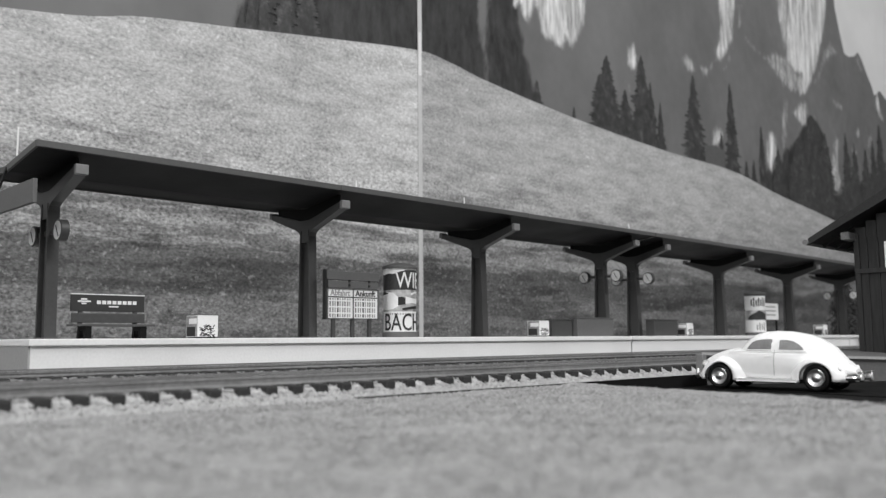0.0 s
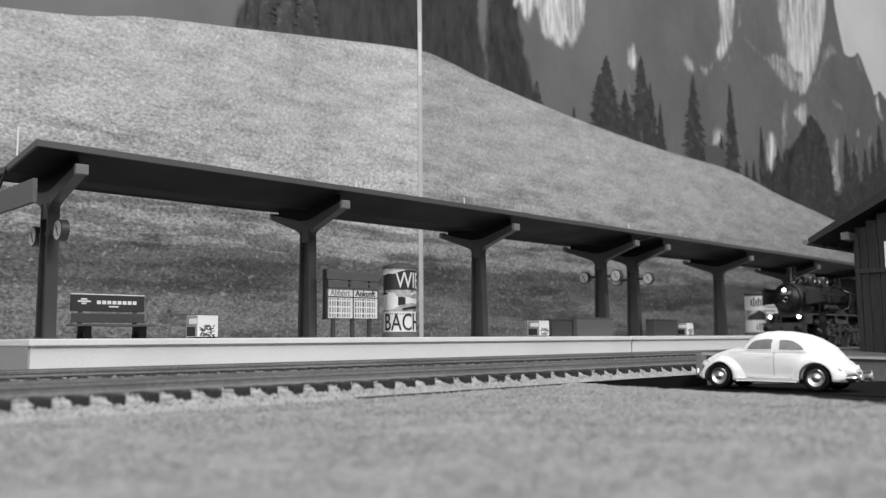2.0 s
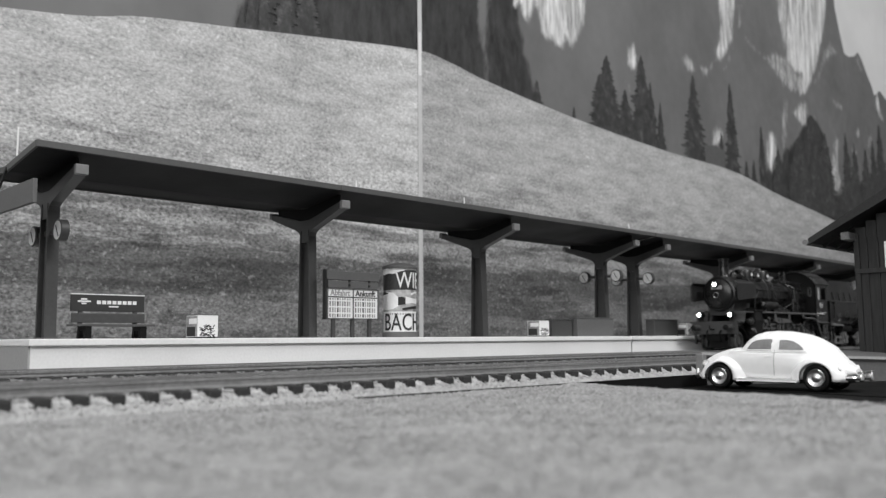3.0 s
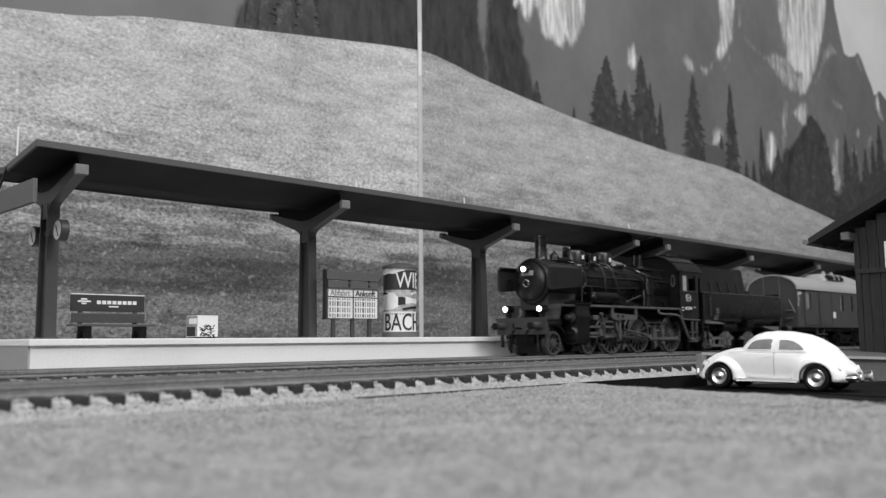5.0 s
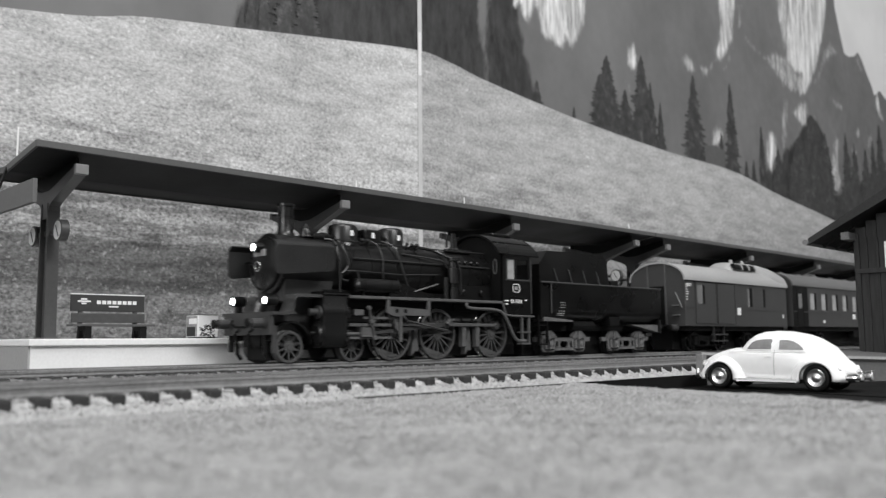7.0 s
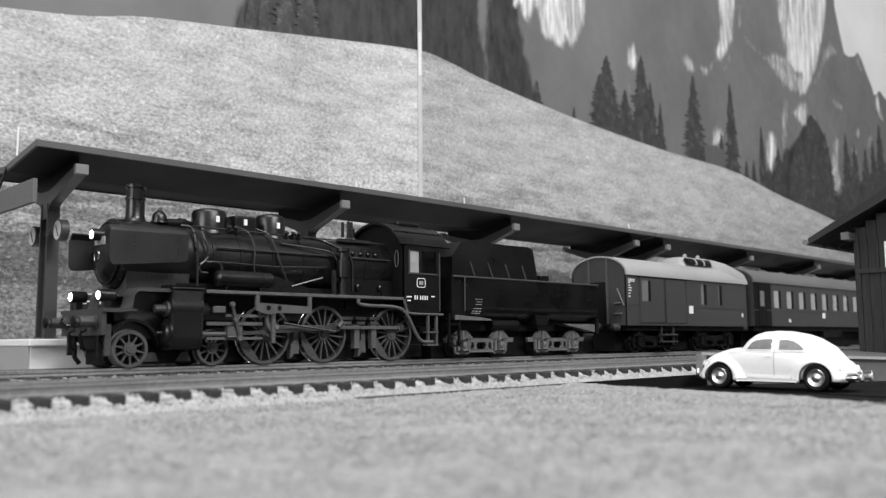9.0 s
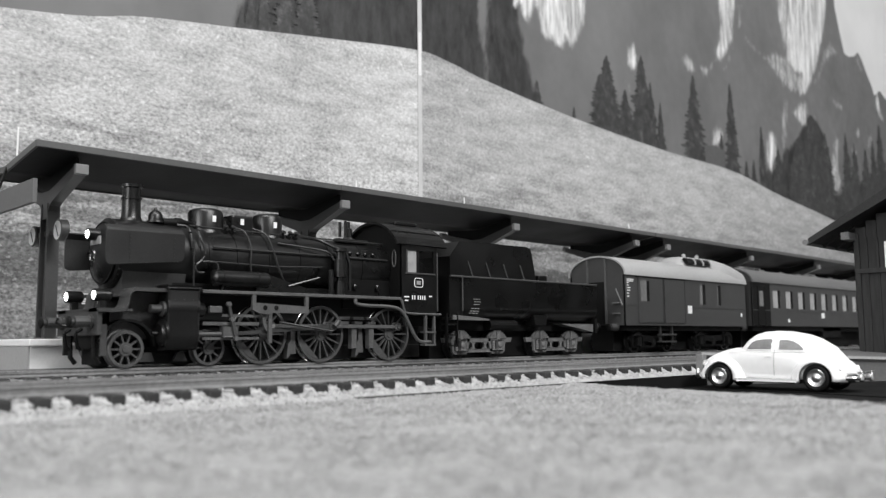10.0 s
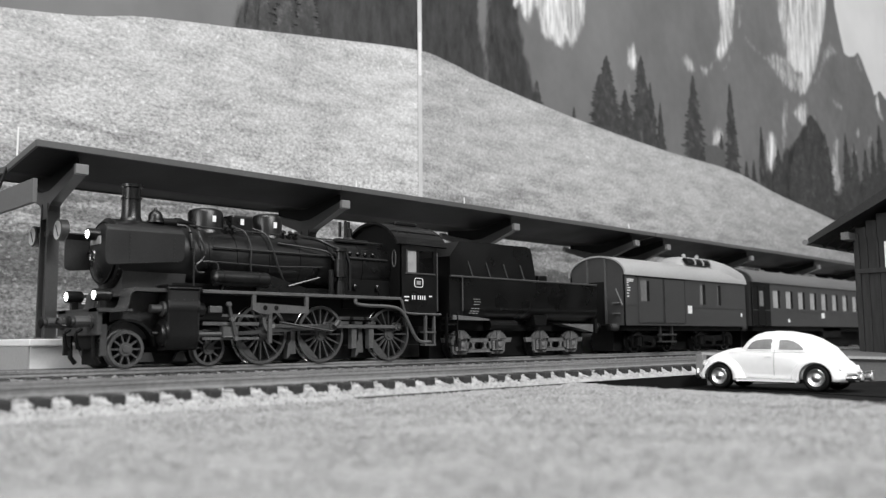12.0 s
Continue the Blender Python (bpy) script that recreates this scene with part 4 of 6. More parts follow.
    # cylinders and motion brackets
    for s in (-1, 1):
        prof = [(s * a, b) for a, b in ((9.5, 22.2), (15.2, 22.2), (15.4, 21.4), (15.2, 18.8), (15.5, 17.8), (15.65, 16.9), (15.5, 16.0), (15.2, 15.2), (15.2, 9.4), (14.9, 7.2), (14.2, 5.6), (13.0, 4.9), (9.5, 4.9))]
        c = part("cylinder_block", prism(B(), prof, "x", 9.6, 19.0), CYLINDER, t, smooth=True)
        for x in (9.2, 18.4):
            part("block_flange", prism(B(), [(s * 12 + (y - s * 12) * 1.03, 14 + (z - 14) * 1.02) for y, z in prof], "x", x, x + 0.6), CYLINDER, c)
        part("block_cap", box(B(), 8.8, 19.2, s * 9.4, s * 15.8, 22.2, 23.0, 0.25), BLACK, c)
        for x in (11.4, 14.2, 17):
            part("rivet", lathe(B(), (x, s * 15.1, 19.0), (0, s, 0), [(0, 0.3), (0.2, 0.15)], 6), GREYRED, c)
        part("cylinder_cover", lathe(B(), (9.4, s * 12.4, 9.6), (-1, 0, 0), [(0, 3.9), (0.8, 3.9), (1.0, 3.2), (1.6, 2.6), (1.8, 0.6), (3.4, 0.5)], 20), BLACK, c, smooth=True)
        part("valve_chest_cover", lathe(B(), (9.4, s * 12.6, 16.4), (-1, 0, 0), [(0, 2.3), (1.0, 2.2), (1.2, 1.3), (4.2, 1.2), (4.4, 0.4)], 16), GREYRED, c)
        part("valve_chest", lathe(B(), (18.9, s * 12.6, 16.4), (1, 0, 0), [(0, 2.2), (2.5, 2.0), (2.8, 0.7), (9, 0.6)], 14), BLACK, c)
        br = part("motion_bracket", prism(B(), [(36.6, 21.2), (37.8, 21.2), (37.8, 18.8), (56.0, 18.0), (56.0, 21.2), (57.2, 21.2), (57.2, 15.8), (44, 15.8), (43, 15.2), (39, 15.6), (36.6, 16.6)], "y", s * 14.4, s * 15.3), CHASSIS_LIGHT, t)
        part("bracket_leg", box(B(), 42.6, 43.8, s * 14.2, s * 15.0, 6.5, 16), CHASSIS_LIGHT, br)
        # flat black discs paint the shade inside two round holes
        part("bracket_hole", lathe(B(), (41, s * 15.31, 17.3), (0, s, 0), [(0, 0.8), (0.03, 0.8)], 12), BLACK_MATT, br)
        part("bracket_hole", lathe(B(), (45, s * 15.31, 17.3), (0, s, 0), [(0, 0.8), (0.03, 0.8)], 12), BLACK_MATT, br)
        part("slide_bar", box(B(), 21, 40, s * 12.4, s * 13.6, 11.9, 12.9), CHASSIS_LIGHT, t)
        part("slide_bar", box(B(), 21, 40, s * 12.4, s * 13.6, 7.6, 8.4), CHASSIS_LIGHT, t)
        arm = part("link_arm", prism(B(), [(28.2, 18.6), (29.0, 18.8), (32.0, 7.6), (31.2, 7.2)], "y", s * 14.4, s * 15.0), GREYRED, t)
        for q in (0.05, 0.45, 0.95):
            part("link_pin", cyl(B(), (28.6 + 3.0 * q, s * 14.2, 18.7 - 11.3 * q), (28.6 + 3.0 * q, s * 15.3, 18.7 - 11.3 * q), 0.75, 10), CHASSIS_LIGHT, arm)
        part("bogie_side", box(B(), -2, 27.5, s * 5.4, s * 6.4, 4.2, 8.2, 0.3), BLACK_MATT, t)
        part("wheel_splasher", prism(B(), arc(0, 5.2, 8.4, 5, 165, 14) + arc(0, 5.2, 7.6, 165, 5, 14), "y", s * 6.5, s * 10.6), BLACK_MATT, t)
        for x in (55.2, 83):
            part("brake_hanger", prism(B(), [(x - 1.2, 3), (x + 1.2, 3), (x + 0.7, 12), (x - 0.7, 12)], "y", s * 7.5, s * 9.5), CHASSIS_LIGHT, t)
            part("brake_shoe", prism(B(), [(x - 2.4, 1.5), (x - 1.2, 2.5), (x - 0.6, 8), (x - 2.0, 6)], "y", s * 7.5, s * 9.8), CHASSIS_LIGHT, t)
        for x in (79, 86.5):
            part("sand_nozzle", box(B(), x - 1.1, x + 1.1, s * 9.4, s * 11, 4.5, 12.5, 0.2), CHASSIS_LIGHT, t)
    # cab
    cab = part("cab_floor", box(B(), 97, 116, -14.5, 14.5, 15.6, 16.6), BLACK_MATT, t)
    for s in (-1, 1):
        y0, y1 = s * 15.4, s * 14.5
        part("cab_side", box(B(), 97, 114, y0, y1, 16.6, 31.2), BLACK, cab)
        for x0, x1 in ((97, 99.4), (104.4, 105.6), (112.6, 114)):
            part("cab_pillar", box(B(), x0, x1, y0, y1, 31.2, 39.2), BLACK, cab)
        part("cab_header", box(B(), 97, 114, y0, y1, 39.2, 41.2), BLACK, cab)
    front = [(-15.2, 22.3)] + [(-15.2, 41)] + [(y, z) for y, z in arc(0, 36.6, 13.0, 160, 20, 16, 15.6)] + [(15.2, 22.3)]
    part("cab_front", prism(B(), front, "x", 97, 97.8), BLACK_MATT, cab)
    part("cab_roof", half_ring(B(), 94.8, 119.5, 0, 33.2, 17.0, 0.8, 152, 28, 22, 18.0), BLACK, cab)
    part("roof_vent", box(B(), 103, 114, -5, 5, 49.6, 51.0, 0.4), BLACK, cab)
    for s in (-1, 1):
        part("rain_strip", tube(B(), [(95.5, s * 11.7, 46.2), (119.0, s * 11.7, 46.2)], 0.3, 6), BLACK, cab)
        part("cab_window", box(B(), 99.4, 104.4, s * 14.8, s * 15.0, 31.2, 39.2), GLASS_PALE, cab, "pale window pane")
        part("window_frame", box(B(), 99.0, 99.6, s * 15.3, s * 15.7, 31.0, 39.4), GREYRED, cab)
        part("arm_rest", box(B(), 98.6, 113.4, s * 15.3, s * 15.8, 30.6, 31.2), GREYRED, cab)
        part("cab_hand_rail", tube(B(), [(114.4, s * 15.4, 17.5), (114.4, s * 15.4, 39)], 0.3, 6), GREYRED, cab)
        part("cab_step", box(B(), 108, 113.5, s * 13, s * 15.6, 5.0, 5.7), CHASSIS_LIGHT, cab)
        part("cab_step", box(B(), 108, 113.5, s * 13, s * 15.6, 9.6, 10.2), CHASSIS_LIGHT, cab)
        for x in (108.4, 112.6):
            part("step_stay", box(B(), x, x + 0.8, s * 14.4, s * 15.4, 5, 16.6), CHASSIS_LIGHT, cab)
        part("cab_pipe", tube(B(), bow([(76.5, s * 15.0, 21.2), (77, s * 15.0, 19.4), (82, s * 15, 18.9), (93, s * 15, 18.6), (98, s * 15.2, 16.5), (103, s * 15.2, 9), (106, s * 15.2, 6.6), (111, s * 15.2, 6.4)], 5), 0.6, 8), CHASSIS_LIGHT, t)
        part("cab_valance", tube(B(), bow([(97, s * 15.2, 21.4), (98.2, s * 15.2, 18), (100.5, s * 15.2, 16.6), (116, s * 15.3, 16.3)], 5), 0.45, 8), CHASSIS_LIGHT, cab)
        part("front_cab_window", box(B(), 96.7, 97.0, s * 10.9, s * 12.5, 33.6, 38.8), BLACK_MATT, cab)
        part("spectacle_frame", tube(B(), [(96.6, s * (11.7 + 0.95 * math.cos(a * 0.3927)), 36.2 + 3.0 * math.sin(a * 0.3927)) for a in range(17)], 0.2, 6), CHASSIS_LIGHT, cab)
    ring = []
    for cx, cz, a0 in ((106.3, 28.4, 0), (103.9, 28.4, 90), (103.9, 26.8, 180), (106.3, 26.8, 270)):
        ring += [(cx + 0.8 * math.cos(radians(a0 + k * 30)), -15.45, cz + 0.8 * math.sin(radians(a0 + k * 30))) for k in range(4)]
    emblem = part("rail_emblem", tube(B(), ring + ring[:2], 0.15, 6), DIAL, cab, "white rounded square outline emblem")
    part("emblem_mark", box(B(), 104.1, 106.1, -15.5, -15.38, 26.9, 28.3, 0.02), MIDGREY, emblem)
    part("number_field", box(B(), 101.0, 109.0, -15.44, -15.38, 20.7, 23.7), BLACK_MATT, cab)
    for k in range(6):
        part("number_bar", box(B(), 101.8 + k * 1.08 + (0.6 if k > 1 else 0), 102.3 + k * 1.08 + (0.6 if k > 1 else 0), -15.5, -15.42, 21.5, 23.0), DIAL, cab, "white figures drawn as plain bars")
    for x, w, z in ((98.0, 2.4, 22.2), (98.4, 1.6, 20.9), (110.2, 1.5, 22.6)):
        part("small_print", box(B(), x, x + w, -15.48, -15.38, z, z + 0.45), WHITE, cab)
    for x, y in ((28.6, -5.3), (38.9, -4.5), (50.9, -4.9)):
        part("inspection_label", box(B(), x - 0.55, x + 0.55, y - 0.35, y - 0.02, 43.8, 45.7), DIAL, t, "small white label")
    # wheels and rods
    wheelset(t, "leading_wheelset", 0.0, 5.2, 9.8, 10, WHEEL, hub=1.9)
    wheelset(t, "leading_wheelset", 25.3, 5.2, 9.8, 10, WHEEL, hub=1.9)
    for x in (43.3, 66.1, 96.0):
        wheelset(t, "driving_wheelset", x, 9.3, 9.9, 16, WHEEL, crank=CRANK, weight=True, hub=2.2)
    for s in (-1, 1):
        c0 = Vector((3.6 * math.cos(radians(CRANK)), 0, 3.6 * math.sin(radians(CRANK))))
        y = s * 11.2
        bm = B()
        for a, b in ((43.3, 66.1), (66.1, 96.0)):
            box(bm, a, b, y - 0.4, y + 0.4, 9.3 - 0.6, 9.3 + 0.6, 0.15)
        for x in (43.3, 66.1, 96.0):
            cyl(bm, (x, y - 0.6, 9.3), (x, y + 0.6, 9.3), 1.4, 14)
        rod = part("coupling_rod", bm, CHASSIS_LIGHT, t, pivot=(66.1, 0, 9.3))
        RODS.append(("couple", rod))
        y = s * 12.6
        L = 39.0
        bm = B()
        prism(bm, [(-L, -0.5), (0, -0.75), (0, 0.75), (-L, 0.5)], "y", y - 0.4, y + 0.4)
        cyl(bm, (0, y - 0.7, 0), (0, y + 0.7, 0), 1.5, 14)
        cyl(bm, (-L, y - 0.6, 0), (-L, y + 0.6, 0), 1.1, 12)
        tube(bm, [(0, y + s * 1.2, 0), (1.6, y + s * 1.2, 1.6)], 0.9, 8)
        for v in bm.verts:
            v.co += Vector((66.1, 0, 9.3))
        rod = part("main_rod", bm, GREYRED, t, pivot=(66.1, 0, 9.3))
        RODS.append(("main", rod))
        bm = box(B(), 25.5, 30.5, s * 11.9, s * 14.2, 8.4, 11.8, 0.3)
        cyl(bm, (14, s * 13, 9.3), (26, s * 13, 9.3), 0.7, 10)
        head = part("crosshead", bm, CHASSIS_LIGHT, t, pivot=(28, 0, 9.3))
        RODS.append(("cross", head))
        tb = tube(B(), [(66.1, s * 14.6, 9.3), (46.0, s * 14.6, 13.2)], 0.42, 8)
        RODS.append(("return", part("eccentric_rod", tb, STEEL, t, pivot=(66.1, 0, 9.3))))
    return t


CRANK = 45.0
GLASS_VAN = stuff("van_window", 0.15, 0.12, var=0.12, coarse=120, fine=600, bump=0.0, spec=0.8)
GLASS_PALE = stuff("pale_window_pane", 0.34, 0.1, var=0.15, coarse=100, fine=500, bump=0.0, spec=0.8)


def bogie(t, xs, r, y, material, frame_mat, moulded=False):
    """Axle boxes, side frames and wheelsets round the given axles."""
    for x in xs:
        wheelset(t, "wheelset", x, r, 9.6, 9, BLACK, hub=1.6)
    part("bogie_bolster", box(B(), min(xs) - 5, max(xs) + 5, -6.4, 6.4, 2.6, 11.0, 0.3), BLACK_MATT, t)
    for s in (-1, 1):
        a, b = min(xs), max(xs)
        m = (a + b) / 2
        if moulded:
            f = part("bogie_frame", box(B(), a + 3.6, b - 3.6, s * (y - 0.9), s * y, 6.1, 7.7, 0.2), frame_mat, t)
            part("tie_bar", box(B(), a + 2.6, b - 2.6, s * (y - 0.9), s * y, 2.2, 3.5, 0.2), frame_mat, f)
            for x, d in ((a, -1), (b, 1)):
                plate = [(-5.2, 7.7), (-4.5, 8.9), (-2.9, 10.1), (-1.2, 10.6), (1.2, 10.6), (2.9, 10.1), (4.5, 8.9), (5.2, 7.7), (5.2, 6.2), (4.6, 4.8), (4.4, 2.6), (3.2, 1.5), (-3.2, 1.5), (-4.4, 2.6), (-4.6, 4.8), (-5.2, 6.2)]
                part("pedestal", prism(B(), [(x + p, q) for p, q in plate], "y", s * (y - 1.0), s * y), frame_mat, f)
                for k, (w, z) in enumerate(((5.0, 7.6), (4.2, 8.4), (3.2, 9.2), (2.0, 9.9))):
                    part("leaf_spring", box(B(), x - w, x + w, s * (y - 0.1), s * (y + 0.35 - 0.04 * k), z, z + 0.74, 0.1), frame_mat, f)
                part("spring_buckle", box(B(), x - 0.8, x + 0.8, s * y, s * (y + 0.6), 7.2, 10.4, 0.15), frame_mat, f)
                # black plate paints the shade of a recess behind the springs
                part("box_guide", box(B(), x - 3.5, x + 3.5, s * (y - 0.2), s * (y + 0.08), 2.9, 6.9), BLACK_MATT, f)
                part("axle_box", box(B(), x - 1.5, x + 1.5, s * (y - 0.4), s * (y + 1.4), 3.0, 6.8, 0.45), frame_mat, f)
                part("box_lid", lathe(B(), (x, s * (y + 1.35), 4.9), (0, s, 0), [(0, 1.2), (0.25, 1.1), (0.45, 0.6), (0.5, 0.1)], 12), frame_mat, f)
                for q in (-2.6, 2.6):
                    part("coil_spring", lathe(B(), (x + q, s * (y + 0.3), 3.0), (0, 0, 1), [(0, 0.75)] + [(0.4 + 0.5 * k, 0.7 if k % 2 else 0.58) for k in range(7)] + [(3.8, 0.75)], 10), frame_mat, f)
                part("end_bracket", prism(B(), [(x + d * 4.8, 6.0), (x + d * 8.6, 6.0), (x + d * 9.2, 7.8), (x + d * 4.8, 7.8)], "y", s * (y - 1.6), s * (y - 0.4)), frame_mat, f)
            for x in (m - 3.4, m + 3.4):
                part("frame_strut", prism(B(), [(x - 1.6, 6.4), (x - 0.6, 5.2), (x - 0.6, 4.2), (x - 1.6, 3.2), (x + 1.6, 3.2), (x + 0.6, 4.2), (x + 0.6, 5.2), (x + 1.6, 6.4)], "y", s * (y - 0.8), s * (y + 0.05)), frame_mat, f)
            continue
        f = part("bogie_frame", prism(B(), [(a - 6, 6.4), (a - 4, 8.2), (a + 5, 8.6), (m - 3, 8.2), (m + 3, 8.2), (b - 5, 8.6), (b + 4, 8.2), (b + 6, 6.4), (b + 5.2, 5.2), (m + 5, 5.6), (m, 4.4), (m - 5, 5.6), (a - 5.2, 5.2)], "y", s * (y - 1), s * y), frame_mat, t)
        for x in xs:
            part("axle_box", box(B(), x - 1.8, x + 1.8, s * (y - 0.4), s * (y + 1.3), 3.6, 8.0, 0.4), frame_mat, f)
            part("leaf_spring", prism(B(), [(x - 4.6, 8.0), (x - 2.5, 9.6), (x, 10.4), (x + 2.5, 9.6), (x + 4.6, 8.0), (x + 2.4, 8.3), (x - 2.4, 8.3)], "y", s * (y - 0.2), s * (y + 0.9)), frame_mat, f)
            for d in (-4.4, 4.4):
                part("spring_hanger", box(B(), x + d - 0.4, x + d + 0.4, s * (y - 0.3), s * (y + 0.8), 3.2, 8.4), frame_mat, f)
        part("tie_bar", box(B(), a - 4.5, b + 4.5, s * (y - 0.2), s * (y + 0.5), 2.7, 3.4), frame_mat, f)
        part("bolster_spring", lathe(B(), (m, s * (y - 0.2), 3.4), (0, 0, 1), [(0, 1.3), (3.4, 1.3)], 12), frame_mat, f)


def tender():
    t = thing("tender", "black model tub tender with coal bunker on pale bogies", "tender", (168, 0, 0), "train")
    side = [(-15.2, 30.8)] + arc(-8.2, 20.4, 6.0, 180, 270, 8, 7.0) + arc(8.2, 20.4, 6.0, 270, 360, 8, 7.0) + [(15.2, 30.8)]
    tub = part("tank", prism(B(), side, "x", 128.5, 214.5), BLACK, t, smooth=True)
    for s in (-1, 1):
        part("rim", tube(B(), [(121.5, s * 15.2, 30.9), (214.5, s * 15.2, 30.9)], 0.45, 8), GREYRED, tub)
        part("hand_rail", tube(B(), [(127.6, s * 15.6, 18), (127.6, s * 15.6, 31)], 0.3, 6), GREYRED, tub)
        for k in range(4):
            x = 137.5 + k * 10.4
            part("bunker_rib", prism(B(), [(x, 31.0), (x + 1.0, 31.0), (x - 2.2, 37.5), (x - 2.8, 37.5)], "y", s * 10.9, s * 11.5), GREYRED, tub)
        for z in (4.6, 8.6, 12.6):
            part("tender_step", box(B(), 119.5, 125.5, s * 12.6, s * 15.0, z, z + 0.6), BLACK, t)
        for x in (119.6, 125.0):
            part("step_stay", box(B(), x, x + 0.7, s * 14.0, s * 15.0, 4.5, 17), BLACK, t)
        part("sill_plate", prism(B(), [(123, 14.6), (143, 14.4), (143, 15.0), (137, 15.6), (123, 16.4)], "y", s * 9, s * 15), TENDER_BOGIE, t)
        part("sill_plate", prism(B(), [(189.5, 13.5), (212.5, 10.0), (212.5, 13.5)], "y", s * 9, s * 14.2), TENDER_BOGIE, t)
    part("front_wall", box(B(), 121.5, 128.5, -14.6, 14.6, 15.5, 31), BLACK, t)
    part("bunker", prism(B(), [(125.5, 31), (177.2, 31), (174.2, 43.6), (173.2, 45.0), (171.0, 45.6), (130.8, 45.0), (126.5, 40.2), (125.5, 39)], "y", -11, 11), BLACK, t)
    part("coal", prism(B(), [(134, 44.6), (170, 44.6), (165, 45.6), (150, 45.9), (140, 45.4)], "y", -9, 9), BLACK_MATT, t)
    part("water_hatch", box(B(), 180, 186, -10, -5, 30.8, 34.2, 0.5), BLACK, t)
    part("underframe", box(B(), 122, 214, -9, 9, 10.5, 15), BLACK_MATT, t)
    # black block added for the shadow beneath the tender
    part("brake_rigging", box(B(), 119, 215, -6.2, 6.2, 0.15, 11.5, 0.3), BLACK_MATT, t)
    part("mid_bracket", prism(B(), [(171.5, 12.8), (178.5, 12.8), (179.5, 17), (170.5, 17)], "y", -14.7, 14.7), BLACK_MATT, t)
    part("air_tank", cyl(B(), (146, -11, 12.8), (162, -11, 12.8), 2.2, 14), BLACK_MATT, t)
    box_bm = box(B(), 214.2, 216.0, -14, 14, 9.5, 16)
    part("buffer_beam", box_bm, BLACK, t)
    buffers(t, 216.0, 1, 12.6)
    part("drawbar", box(B(), 112, 123, -3, 3, 10, 12.5), BLACK_MATT, t)
    for x, y, w, z in ((0, 0, 4.2, 22.4), (0.6, 0, 3.8, 21.4), (0.2, 0, 3.6, 20.4), (-1, 0, 4.6, 18.8), (-2, 0, 5.4, 17.8), (-2.4, 0, 5.2, 17.0)):
        for k in range(3):
            part("tank_print", box(B(), 133.8 + x + k * w / 3, 133.8 + x + (k + 0.72) * w / 3, -15.36, -15.15, z, z + 0.24), MIDGREY, tub, "small white lines of print as plain bars")
    bogie(t, (130.2, 151.2), 5.2, 11.6, BLACK, TENDER_BOGIE, True)
    bogie(t, (178.3, 199.2), 5.2, 11.6, BLACK, TENDER_BOGIE, True)
    return t


def coach_shell(t, x0, x1, z0, zs, roof_top, windows, body_mat, roof_mat, win_mat):
    """Body sides with true window openings, ends and a round roof."""
    zw0, zw1 = 24.4, 35.0
    for s in (-1, 1):
        y0, y1 = s * 15.8, s * 14.8
        bm = B()
        box(bm, x0, x1, y0, y1, z0, zw0)
        box(bm, x0, x1, y0, y1, zw1, zs)
        xs = [x0] + [v for a, b in windows for v in (a, b)] + [x1]
        for a, b in zip(xs[0::2], xs[1::2]):
            box(bm, a, b, y0, y1, zw0, zw1)
        side = part("side_wall", bm, body_mat, t)
        for a, b in windows:
            w = part("window_pane", box(B(), a, b, s * 15.25, s * 15.35, zw0, zw1), win_mat, side, "pale reflecting window pane")
            part("window_frame", box(B(), b - 2.2, b, s * 15.36, s * 15.6, zw0, zw1), BLACK_MATT, w)
        part("waist_strip", box(B(), x0, x1, s * 15.78, s * 16.0, 22.6, 23.1), body_mat, side)
    ends = [(-15.6, z0), (-15.6, zs)] + arc(0, zs, roof_top - zs, 180, 0, 20, 15.9)[1:-1] + [(15.6, zs), (15.6, z0)]
    for a, b in ((x0, x0 + 1), (x1 - 1, x1)):
        part("end_wall", prism(B(), ends, "x", a, b), body_mat, t)
    out = arc(0, zs, roof_top - zs + 0.5, 182, -2, 26, 16.6)
    inn = arc(0, zs, roof_top - zs - 0.3, -2, 182, 26, 15.8)
    part("roof", prism(B(), out + inn, "x", x0 - 0.7, x1 + 0.7), roof_mat, t, smooth=True)
    part("floor_pan", box(B(), x0 + 1, x1 - 1, -14.6, 14.6, z0, z0 + 1.5), BLACK_MATT, t)
    part("sole_bar", box(B(), x0 + 3, x1 - 3, -13.6, 13.6, 10.8, z0), BLACK_MATT, t)


